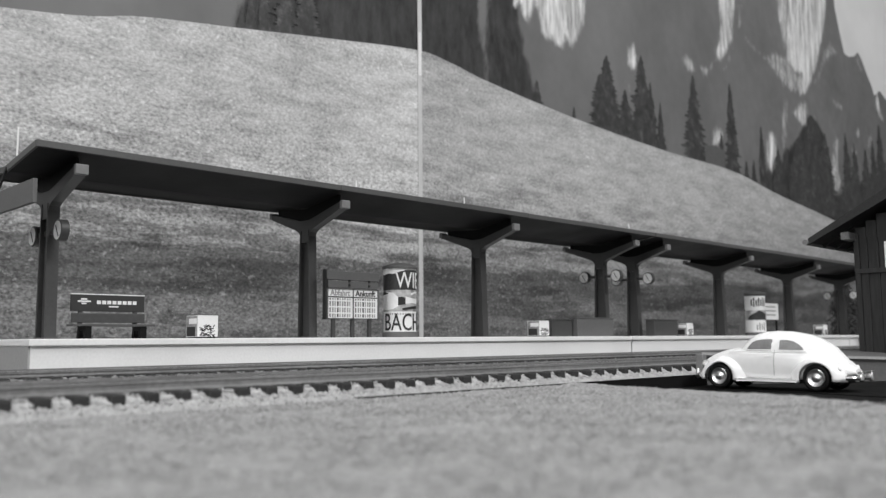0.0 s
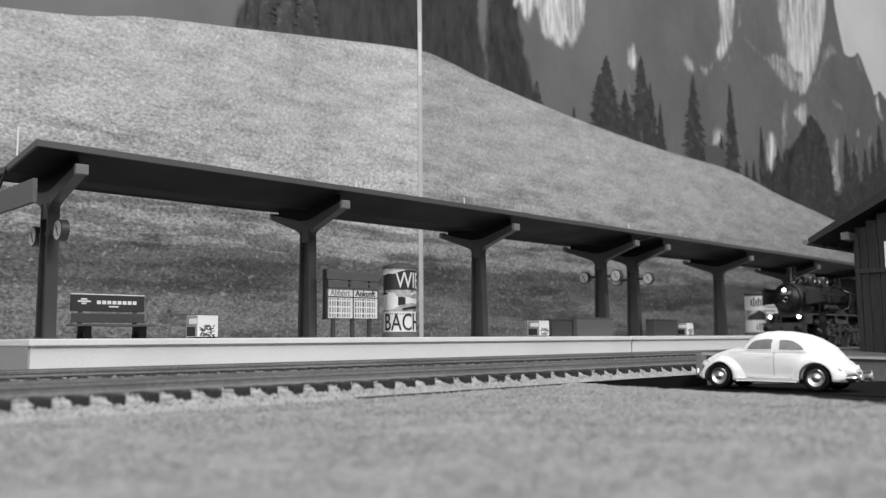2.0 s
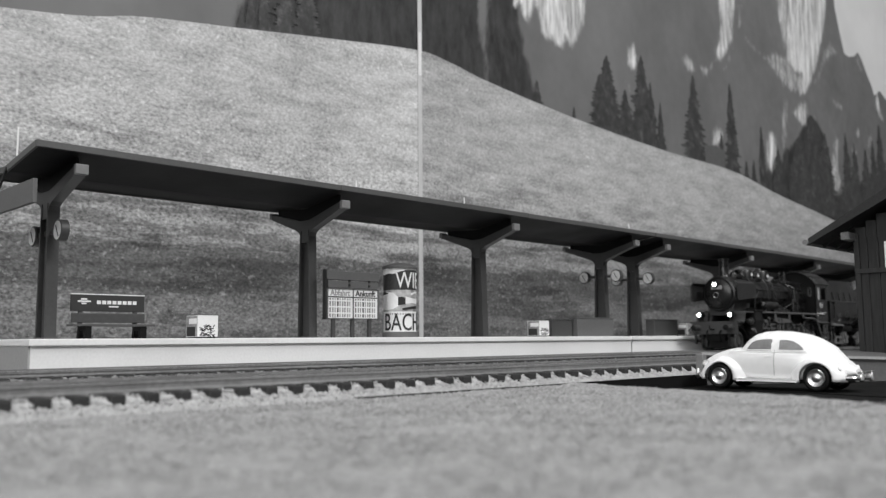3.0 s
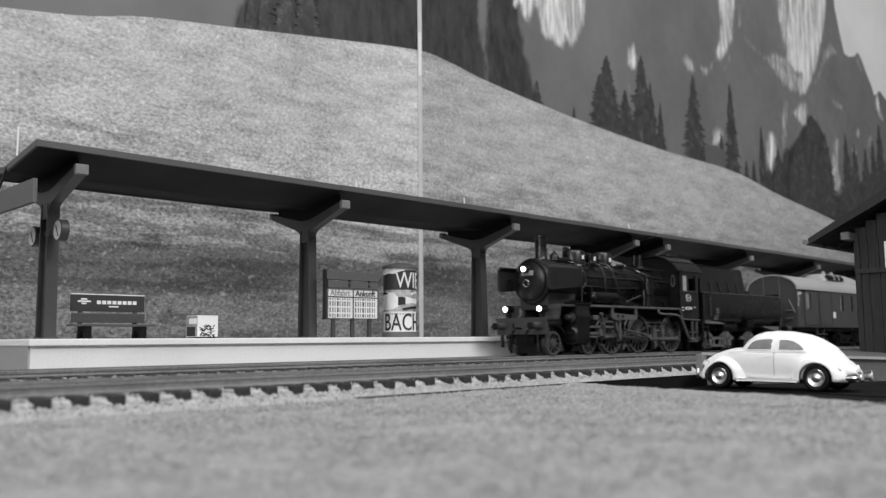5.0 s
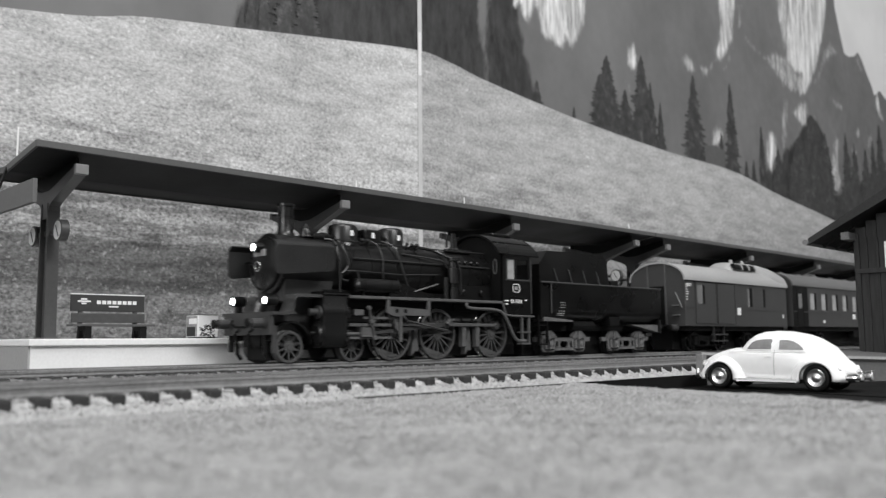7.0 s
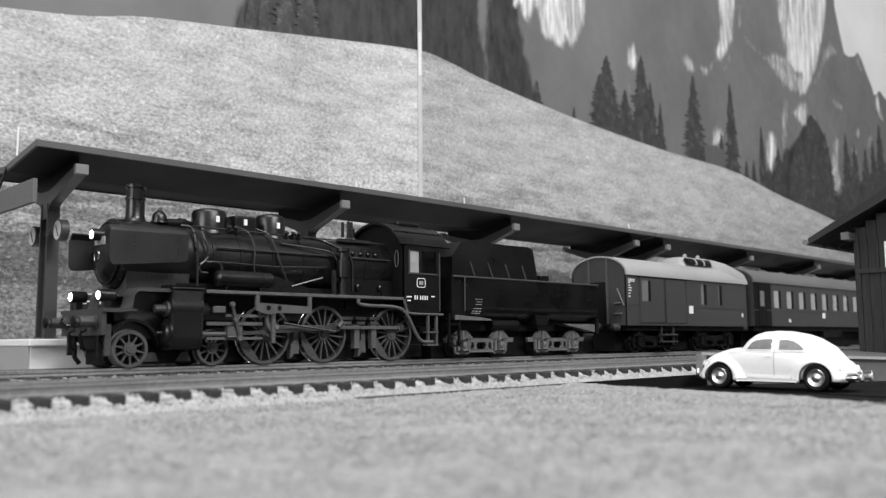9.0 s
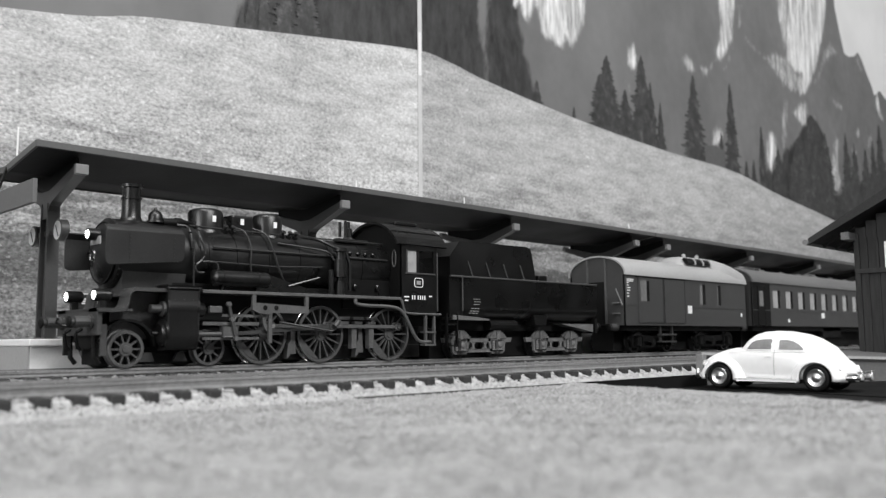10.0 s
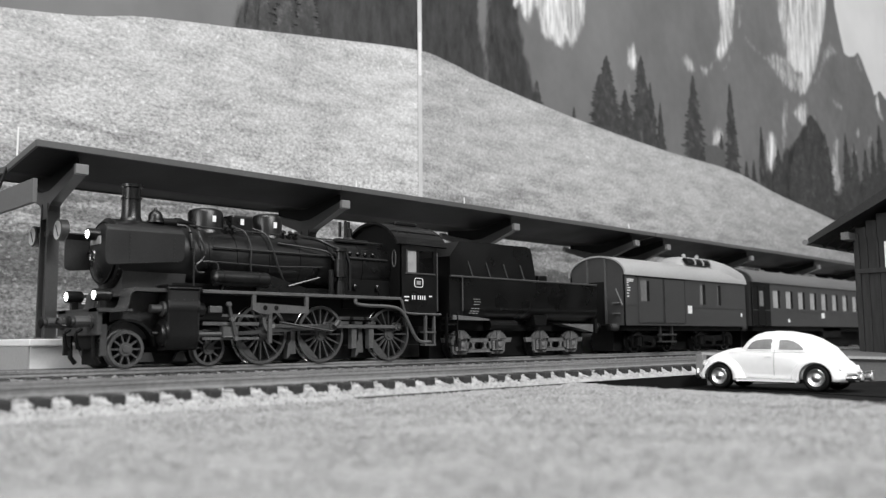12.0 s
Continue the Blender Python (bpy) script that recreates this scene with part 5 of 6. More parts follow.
def baggage_van():
    t = thing("baggage_van", "dark baggage van with silver roof and lookout dome", "railway van", (297, 0, 0), "train")
    x0, x1 = 236.5, 357.0
    coach_shell(t, x0, x1, 13.2, 37.2, 46.2, [(249.0, 254.5), (306.0, 312.0), (324.8, 328.8)], COACH, ROOF_SILVER, GLASS_VAN)
    for a, b in ((243.5, 269.0), (266.5, 290.0)):
        d = part("sliding_door", box(B(), a + 3.5, b, -16.25, -15.85, 14.5, 36.0, 0.1), COACH, t)
        part("door_rail", box(B(), a + 2, b + 1, -16.4, -15.9, 36.2, 36.8), BLACK_MATT, d)
        if a < 250:
            w = part("door_window", box(B(), 248.8, 254.2, -16.32, -16.2, 24.8, 34.6), GLASS_VAN, d, "grey window pane")
            part("window_frame", box(B(), 254.2, 256.4, -16.4, -16.2, 24.8, 34.6), BLACK_MATT, w)
        for x in (a + 3.5, b - 0.4):
            part("door_edge", box(B(), x, x + 0.4, -16.5, -16.2, 14.5, 36.0), GREYRED, d)
    part("placard", box(B(), 293.0, 297.0, -16.05, -15.82, 19.5, 23.5), WHITE, t, "pale square placard")
    part("placard", box(B(), 350.5, 352.0, -16.05, -15.82, 18.5, 20.5), WHITE, t)
    for z, w in ((34.6, 5.6), (33.8, 5.2), (33.0, 1.4), (31.8, 1.4), (30.6, 2.6), (29.4, 2.4), (28.0, 1.4), (26.6, 1.6)):
        part("side_print", box(B(), 238.0, 238.0 + w, -15.95, -15.78, z, z + 0.45), WHITE, t, "small white print as plain bars")
    bm = B()
    rings = []
    for x, r, ry in ((301, 8.4, 9), (303, 11.6, 9.4), (307, 13.4, 9.8), (326, 13.9, 10), (332, 13.8, 11.6), (338, 13.3, 14.2), (344, 12.3, 15.8), (350, 10.9, 16.2), (357.4, 8.6, 16.2)):
        rings.append([bm.verts.new((x, y, z)) for y, z in ((math.copysign(ry * abs(c) ** 0.6, c), 37.2 + r * abs(sn) ** 0.75) for c, sn in arc(0, 0, 1, 180, 0, 24, 1))])
    for p, q in zip(rings, rings[1:]):
        for i in range(24):
            bm.faces.new((p[i], p[i + 1], q[i + 1], q[i]))
    bm.faces.new(rings[0])
    bm.faces.new(rings[-1])
    dome = part("lookout_dome", bm, ROOF_SILVER, t, smooth=True)
    for k in range(3):
        w = part("dome_window", prism(B(), [(-9, 46.2), (-7, 48.8), (-7.9, 49.6), (-9.5, 48.8), (-10.3, 47.4), (-10.5, 46.2)], "x", 304.5 + k * 8.4, 311.6 + k * 8.4), BLACK_MATT, dome)
        part("window_bar", prism(B(), [(-9, 46.0), (-7, 48.8), (-8.0, 50.0), (-9.7, 49.2), (-10.7, 47.6), (-10.8, 46.0)], "x", 311.6 + k * 8.4, 312.8 + k * 8.4), ROOF_SILVER, w)
    for x in (315, 329):
        part("roof_vent", lathe(B(), (x, -2, 50.4), (0, 0, 1), [(0, 1.2), (1.8, 1.1), (2.4, 0.3)], 12), ROOF_SILVER, t)
    for y in (-5.2, 5.2):
        part("end_rib", box(B(), x0 - 0.9, x0, y - 0.4, y + 0.4, 14, 45 if abs(y) < 8 else 43), CHASSIS_LIGHT, t)
    part("end_door", box(B(), x0 - 0.5, x0, -4.5, 4.5, 14, 34, 0.1), BLACK_MATT, t)
    part("end_rail", tube(B(), [(x0 - 0.8, -11, 30.5), (x0 - 0.8, -14.6, 22.5)], 0.35, 6), ROOF_DARK, t)
    for z in (18.5, 23.5):
        part("lamp_iron", box(B(), x0 - 1.2, x0, -13, -9, z, z + 0.6), ROOF_DARK, t)
    buffers(t, x0, -1, 12.4)
    for x in (268,):
        for s in (-1, 1):
            for dx in (0, 11):
                part("step_stay", box(B(), x + dx, x + dx + 0.9, s * 13.6, s * 14.6, 5, 13.4), GREYRED, t)
            for z in (5.0, 8.4):
                part("foot_board", box(B(), x - 1, x + 13, s * 13.4, s * 16.0, z, z + 0.7), GREYRED, t)
    # black filler that stands for the shade below the van floor
    part("brake_rigging", box(B(), 240, 354, -6.2, 6.2, 0.9, 11, 0.3), BLACK_MATT, t)
    bogie(t, (252.0, 282.0), 5.2, 11.2, BLACK, BLACK_MATT)
    bogie(t, (312.0, 342.0), 5.2, 11.2, BLACK, BLACK_MATT)
    return t




def passenger_coach():
    t = thing("passenger_coach", "dark express coach with a long row of pale windows", "railway coach", (490, 0, 0), "train")
    x0, x1 = 366.0, 616.0
    wins = [(392.5 + k * 17.9, 402.3 + k * 17.9) for k in range(12)]
    coach_shell(t, x0, x1, 13.6, 39.2, 47.4, wins, COACH, ROOF_DARK, GLASS_PALE)
    for s in (-1, 1):
        d = part("entrance_door", box(B(), 372, 381, s * 15.2, s * 16.1, 14, 36.5, 0.1), BLACK_MATT, t)
        part("door_window", box(B(), 374, 379, s * 16.05, s * 16.2, 25, 34), GLASS_VAN, d)
        # flat black panel stands for the shade of a set-back entrance
        part("entrance_recess", box(B(), 366.2, 388.5, s * 15.6, s * 15.95, 13.7, 38.5), BLACK_MATT, t)
    part("gangway", box(B(), 358.0, 366.0, -7, 7, 14, 40, 0.8), BLACK_MATT, t)
    part("placard", box(B(), 463, 467.5, -16.05, -15.82, 19.0, 22.4), WHITE, t, "pale placard")
    part("placard", box(B(), 412, 414.5, -16.05, -15.82, 16.0, 18.0), WHITE, t)
    for k in range(8):
        part("roof_vent", lathe(B(), (386 + k * 27, 0, 47.2), (0, 0, 1), [(0, 2.2), (1.4, 2.0), (1.8, 0.5)], 12), ROOF_DARK, t)
    part("battery_box", box(B(), 470, 500, -13.6, -9, 6.5, 13.5, 0.4), BLACK_MATT, t)
    buffers(t, x0, -1, 12.4)
    buffers(t, x1, 1, 12.4)
    # the shade under the coach, built as one black block
    part("brake_rigging", box(B(), 369, 612, -6.2, 6.2, 0.9, 11, 0.3), BLACK_MATT, t)
    bogie(t, (386.0, 416.0), 5.2, 11.2, BLACK, BLACK_MATT)
    bogie(t, (566.0, 596.0), 5.2, 11.2, BLACK, BLACK_MATT)
    return t


TRAIN = [locomotive(), tender(), baggage_van(), passenger_coach()]


# ---- the beetle-shaped car on the road ----
def car():
    C = Vector((146.2, -129.0, -8.3))
    t = thing("car", "ivory white rounded vintage model car on the road", "car", tuple(C))

    def P(a, b, z):            # a: forwards from the middle, b: to the right side, z: up
        return (C.x + b, C.y + 1.35 + a * 1.043, C.z + z)

    def loft(bm, stations, m=24):
        rings = []
        for a, hw, z0, z1, e in stations:
            ring = []
            for i in range(m):
                th = 2 * math.pi * i / m
                c, s = math.cos(th), math.sin(th)
                ring.append(bm.verts.new(P(a, hw * math.copysign(abs(c) ** e, c), (z0 + z1) / 2 + (z1 - z0) / 2 * math.copysign(abs(s) ** e, s))))
            rings.append(ring)
        for p, q in zip(rings, rings[1:]):
            for i in range(m):
                bm.faces.new((p[i], p[(i + 1) % m], q[(i + 1) % m], q[i]))
        bm.faces.new(rings[0])
        bm.faces.new(rings[-1])
        return bm

    def keys(rows, n=5):
        A = bow([(r[0], r[1], r[2]) for r in rows], n)
        Z = bow([(r[3], r[4], 0) for r in rows], n)
        return [(p.x, p.y, p.z, q.x, q.y) for p, q in zip(A, Z)]
    lower = keys([(21.8, 2.0, 4.4, 7.0, 0.85), (20.6, 4.0, 3.6, 8.8, 0.8), (17.5, 5.2, 3.0, 10.5, 0.75), (13, 6.2, 2.8, 11.9, 0.72), (9, 7.2, 2.6, 12.3, 0.66), (4, 7.8, 2.5, 11.8, 0.55), (-2, 7.9, 2.5, 11.6, 0.5), (-7, 7.8, 2.5, 11.6, 0.55),
                  (-12, 7.0, 2.7, 11.4, 0.65), (-16.5, 6.0, 3.2, 10.4, 0.75), (-20, 4.8, 3.8, 8.0, 0.8), (-22, 2.4, 4.6, 6.4, 0.9)])
    body = part("body", loft(B(), lower, 32), WHITE_CAR, t, smooth=True)
    ZT = ([-20.4, -19.0, -16.0, -12.6, -9.6, -5, -0.7, 2.5, 5.0, 6.9, 8.3, 9.3], [7.4, 9.0, 12.7, 14.9, 16.1, 17.0, 17.2, 17.0, 16.3, 15.0, 13.4, 12.2])
    WT = ([-20.4, -16, -10, -2, 4, 7, 9.3], [3.6, 5.4, 6.9, 7.3, 7.1, 6.6, 5.9])

    def cab_side(a, h):
        """Half width and height of the cabin at station a and share h of its height."""
        top = np.interp(a, *ZT)
        return np.interp(a, *WT) * (1 - 0.17 * h) * max(0.0, 1 - h ** 4.5) ** 0.5, 7.0 + (top - 7.0) * h
    bm = B()
    rings = []
    for i in range(49):
        a = 9.3 - 29.7 * i / 48
        prof = [cab_side(a, 1 - (1 - k / 12) ** 1.7) for k in range(13)]
        rings.append([bm.verts.new(P(a, -w, z)) for w, z in prof] + [bm.verts.new(P(a, w, z)) for w, z in prof[-2::-1]])
    for p, q in zip(rings, rings[1:]):
        for k in range(len(p) - 1):
            bm.faces.new((p[k], p[k + 1], q[k + 1], q[k]))
    bm.faces.new(rings[0])
    bm.faces.new(rings[-1])
    part("cabin", bm, WHITE_CAR, t, smooth=True)
    for a in (13.8, -13.8):
        for s in (-1, 1):
            bm = B()
            n, m = 18, 8
            rows = []
            for i in range(n + 1):
                th = radians(-12 + (204 if a > 0 else 200) * i / n)
                ring = []
                stretch = 1.30 if (a > 0 and i > n / 2) or (a < 0 and i < n / 2) else 1.12
                for k in range(m + 1):
                    ph = radians(90 * k / m)
                    rr = 4.45 + 1.75 * math.sin(ph)
                    pull = 1 + (stretch - 1) * math.sin(ph)
                    fall = 1 - 0.25 * max(0, math.cos(th)) if a > 0 else 1
                    ring.append(bm.verts.new(P(a + math.cos(th) * rr * pull, s * (4.6 + 4.4 * math.cos(ph)), 3.7 + math.sin(th) * rr * fall)))
                rows.append(ring)
            for p, q in zip(rows, rows[1:]):
                for k in range(m):
                    bm.faces.new((p[k], p[k + 1], q[k + 1], q[k]))
            ob = part("fender", bm, WHITE_CAR, t, smooth=True)
            so = ob.modifiers.new("thickness", "SOLIDIFY")
            so.thickness = 0.00045
            w = part("wheel", lathe(B(), P(a, s * 8.7, 3.9), (-s, 0, 0), [(0.5, 2.4), (0.15, 2.7), (0, 3.1), (0.25, 3.65), (0.8, 3.85), (2.4, 3.85), (3.0, 3.4), (3.0, 0.1)], 30), RUBBER, t, smooth=True)
            part("rim", lathe(B(), P(a, s * 8.62, 3.9), (-s, 0, 0), [(0.35, 0.1), (0.35, 1.5), (0.15, 2.1), (0.0, 2.35), (0.15, 2.5), (0.6, 2.5)], 26), CHROME, w, smooth=True)
            part("hub_cap", lathe(B(), P(a, s * 8.25, 3.9), (s, 0, 0), [(0, 1.25), (0.3, 1.15), (0.55, 0.7), (0.65, 0.1)], 20), CHROME, w, smooth=True)
    for s in (-1, 1):
        part("running_board", box(B(), C.x + s * 7.0, C.x + s * 9.0, C.y - 7.6, C.y + 9.9, C.z + 2.6, C.z + 3.4, 0.25), WHITE_CAR, t)
        for outline in ([(6.3, 11.6), (5.9, 12.5), (4.9, 13.8), (3.5, 14.5), (1.2, 14.75), (-1.3, 14.8), (-1.3, 13.2), (-1.2, 11.6), (2.4, 11.6)],
                        [(-3.2, 11.5), (-3.3, 13.0), (-3.4, 14.5), (-5.4, 14.5), (-7.2, 14.1), (-8.8, 13.2), (-9.9, 12.2), (-10.0, 11.4), (-6.6, 11.4)]):
            def on(a, z, out):
                top = np.interp(a, *ZT)
                w, _ = cab_side(a, (z - 7.0) / (top - 7.0))
                return P(a, s * (w + out), z)
            m = (sum(a for a, z in outline) / len(outline), sum(z for a, z in outline) / len(outline))
            bm = B()
            rim = [bm.verts.new(on(a, z, 0.10)) for a, z in outline]
            inner = [bm.verts.new(on(m[0] + (a - m[0]) * 0.5, m[1] + (z - m[1]) * 0.5, 0.10)) for a, z in outline]
            for i in range(len(rim)):
                j = (i + 1) % len(rim)
                bm.faces.new((rim[i], rim[j], inner[j], inner[i]))
            bm.faces.new(inner)
            pane = part("side_window", bm, GLASS, t, "grey tinted side window")
            so = pane.modifiers.new("thickness", "SOLIDIFY")
            so.thickness, so.offset = 0.0002, 0
            ring = [on(a, z, 0.12) for a, z in outline]
            part("window_seal", tube(B(), ring + ring[:1], 0.2, 6), WHITE_CAR, pane)
        part("door_seam", tube(B(), [P(-2.3, s * 7.95, 4.4), P(-2.3, s * 7.95, 8), P(-2.3, s * 7.62, 10.0), P(-2.3, s * 7.0, 11.6)], 0.14, 6), CARSEAM, body)
        part("belt_trim", tube(B(), bow([P(12, s * 5.6, 11.0), P(7, s * 7.1, 11.1), P(2, s * 7.6, 11.0), P(-6, s * 7.6, 11.0), P(-11, s * 7.0, 11.2)], 4), 0.16, 6), WHITE_CAR, body)
        part("door_handle", tube(B(), [P(-1.4, s * 7.95, 9.8), P(0.2, s * 7.95, 9.8)], 0.2, 6), WHITE_CAR, body)
        part("headlamp", lathe(B(), P(18.6, s * 6.3, 7.0), (0, 1, 0.25), [(0, 1.5), (0.8, 1.5), (1.2, 1.1), (1.4, 0.2)], 16), CHROME, t)
        part("tail_lamp", lathe(B(), P(-19.0, s * 6.8, 6.4), (0, -1, 0.3), [(0, 0.8), (0.8, 0.7), (1.0, 0.2)], 12), WHITE_CAR, t)
    for a, d in ((22.8, 1), (-23.6, -1)):
        bp = part("bumper", tube(B(), bow([P(a - d * 2.6, -7.2, 4.0), P(a - d * 0.8, -6.0, 4.0), P(a, -3, 4.0), P(a, 3, 4.0), P(a - d * 0.8, 6.0, 4.0), P(a - d * 2.6, 7.2, 4.0)], 5), 0.62, 8), CHROME, t, smooth=True)
        for b in (-3.6, 3.6):
            part("overrider", lathe(B(), P(a + d * 0.2, b, 2.9), (0, 0, 1), [(0, 0.4), (0.5, 0.75), (2.2, 0.7), (2.9, 0.3)], 10), CHROME, bp, smooth=True)
        if d < 0:
            part("overrider_bar", tube(B(), [P(a - 0.2, -5.5, 5.4), P(a - 0.4, 0, 5.5), P(a - 0.2, 5.5, 5.4)], 0.35, 8), CHROME, bp)
    part("floor_pan", box(B(), C.x - 6, C.x + 6, C.y - 18.4, C.y + 21, C.z + 2.2, C.z + 3.4), RUBBER, t)
    for i in range(3):
        part("engine_vent", box(B(), C.x - 2.4, C.x + 2.4, C.y - 15.2 - i * 0.5, C.y - 14.9 - i * 0.5, C.z + 11.9 - i * 0.5, C.z + 12.1 - i * 0.5), CARSEAM, body)
    return t


CARSEAM = stuff("car_joint_shadow", 0.5, 0.5, bump=0)
car()


# ---- goods shed on its dock ----
def dock():
    t = thing("loading_dock", "grey stone loading dock beside the road", "loading dock", (260, -100, -8.3))
    bm = B()
    lo = [(154, -98.5), (214, -136), (420, -160), (420, -101), (162, -101)]
    hi = [1.5, -0.9, -0.9, 1.1, 1.4]
    a = [bm.verts.new((x, y, -8.3)) for x, y in lo]
    b = [bm.verts.new((x, y, z)) for (x, y), z in zip(lo, hi)]
    for i in range(5):
        bm.faces.new((a[i], a[(i + 1) % 5], b[(i + 1) % 5], b[i]))
    bm.faces.new(a)
    bm.faces.new(b)
    part("dock_body", bm, DOCK, t)
    part("kerb", tube(B(), [(154, -98.6, 1.4), (214, -136.1, -1.0)], 0.9, 4), DOCK_EDGE, t, "pale kerb along the dock edge")
    part("corner_post", box(B(), 152.4, 155.2, -100, -97.4, -8.3, 1.7, 0.3), DOCK_EDGE, t)


dock()


def shed():
    t = thing("goods_shed", "dark weathered wooden goods shed with vertical boards", "shed", (330, -130, 1.1))
    X0, X1, YN, YS = 272.0, 400.0, -107.2, -185.0
    part("core", box(B(), X0 + 1.4, X1, YS, YN - 1.4, -1.0, 52), WOOD_DARK, t)
    rng = random.Random(9)
    mid = (YN + YS) / 2
    n = 18
    w = (YN - YS) / n
    for i in range(n):
        y = YN - (i + 0.5) * w
        top = 52.5 + (min(YN - y, y - YS)) * 0.60
        part("board", box(B(), X0 + rng.uniform(0, 0.3), X0 + 1.4, y - w / 2 + 0.12, y + w / 2 - 0.12, -1.0, top - 1.0, 0.1), WOOD_DARK, t)
        part("batten", box(B(), X0 - 0.7, X0 + 0.2, y - w / 2 - 0.5, y - w / 2 + 0.5, -1.0, 48, 0.1), WOOD_DARK, t)
    for i in range(12):
        x = X0 + i * 10
        part("board", box(B(), x + 0.1, x + 9.8, YN - 1.4, YN + rng.uniform(-0.3, 0), -1.0, 51, 0.1), WOOD_DARK, t)
    part("girt", box(B(), X0 - 1.1, X0 - 0.1, YS, YN + 0.6, 33.2, 35.2, 0.2), WOOD_DARK, t)
    part("corner_post", box(B(), X0 - 0.9, X0 + 1.4, YN - 1.6, YN + 0.6, -1.0, 50, 0.2), WOOD_DARK, t)
    gz = 52.5 + (YN - YS) / 2 * 0.6
    part("gable", prism(B(), [(YN, 49), (YS, 49), (mid, gz)], "x", X0 + 0.6, X0 + 2), WOOD_DARK, t)
    slope = 0.535
    for s, ye in ((1, -91.4), (-1, -199.2)):
        z_e = 46.9
        zr = z_e + (abs(ye - mid)) * slope
        prof = [(ye, z_e), (mid, zr), (mid, zr + 2.6), (ye, z_e + 1.6)]
        part("roof", prism(B(), prof, "x", X0 - 9, X1 + 10), SHED_ROOF, t)
        part("barge_board", prism(B(), [(ye, z_e - 0.6), (mid, zr - 2.6), (mid, zr + 3.0), (ye, z_e + 2.0)], "x", X0 - 10, X0 - 8.9), SHED_ROOF, t)
        part("gutter", tube(B(), [(X0 - 11, ye + s * 0.8, z_e + 0.4), (X1 + 10, ye + s * 0.8, z_e + 0.4)], 1.2, 10), BRACKET, t)
    part("purlin", box(B(), X0 - 8.5, X0 + 2, -107.6, -104.4, 47.2, 50.4, 0.2), WOOD_GREY, t)
    for x in range(0, 8):
        part("rafter", prism(B(), [(-92, 47.4), (-105.5, 55.0), (-105.5, 53.6), (-92, 46.0)], "x", X0 + 4 + x * 14, X0 + 6 + x * 14), WOOD_DARK, t)
    part("notice", box(B(), X0 - 1.0, X0 - 0.2, -122.6, -118.7, 34, 46, 0.1), DIAL, t, "pale notice board")


WOOD_GREY = stuff("grey_beam_end", 0.14, 0.7, var=0.3)
shed()


# ---- things on the platform ----
TOP = 8.3


def clock_pair(x, group):
    t = thing("platform_clock", "round double station clock on side arms of a post", "clock", (x, 45, 40), group)
    for s in (-1, 1):
        y = 45 + s * 11
        case = part("clock_case", lathe(B(), (x - 1.6, y, 42.4), (1, 0, 0), [(0, 3.1), (0.2, 3.5), (2.6, 3.5), (2.8, 3.1)], 24), POST, t, smooth=True)
        for d, xx in ((-1, x - 1.62), (1, x + 1.22)):
            dial = part("dial", lathe(B(), (xx, y, 42.4), (d, 0, 0), [(0, 3.0), (0.08, 3.0)], 24), DIAL, case, "white clock face")
            part("hour_pointer", tube(B(), [(xx + d * 0.15, y, 42.4), (xx + d * 0.15, y + 1.0, 44.0)], 0.18, 5), INK, dial)
            part("minute_pointer", tube(B(), [(xx + d * 0.15, y + 0.9, 43.8), (xx + d * 0.15, y - 1.3, 40.4)], 0.14, 5), INK, dial)
        part("arm", box(B(), x - 0.9, x + 0.5, min(45, y), max(45, y), 41.7, 43.1), POST, t)
    return t


for px in (-2.2, 304.4, 337.5, 660.5):
    clock_pair(px, "platform clocks")


def name_sign():
    t = thing("station_sign", "plain grey hanging station sign board under the canopy", "sign", (-19, 30, 46.6))
    part("board", box(B(), -19.6, -18.4, 10.0, 66, 46.6, 53.6, 0.15), SIGN_GREY, t)
    for y in (44, 60):
        part("hanger", prism(B(), [(-19.2, 53.5), (-18.6, 53.5), (-16.3, 60.5), (-16.3, 63.0)], "y", y - 0.7, y + 0.7), CANOPY, t)


SIGN_GREY = stuff("sign_paint", 0.12, 0.5, var=0.08)
name_sign()


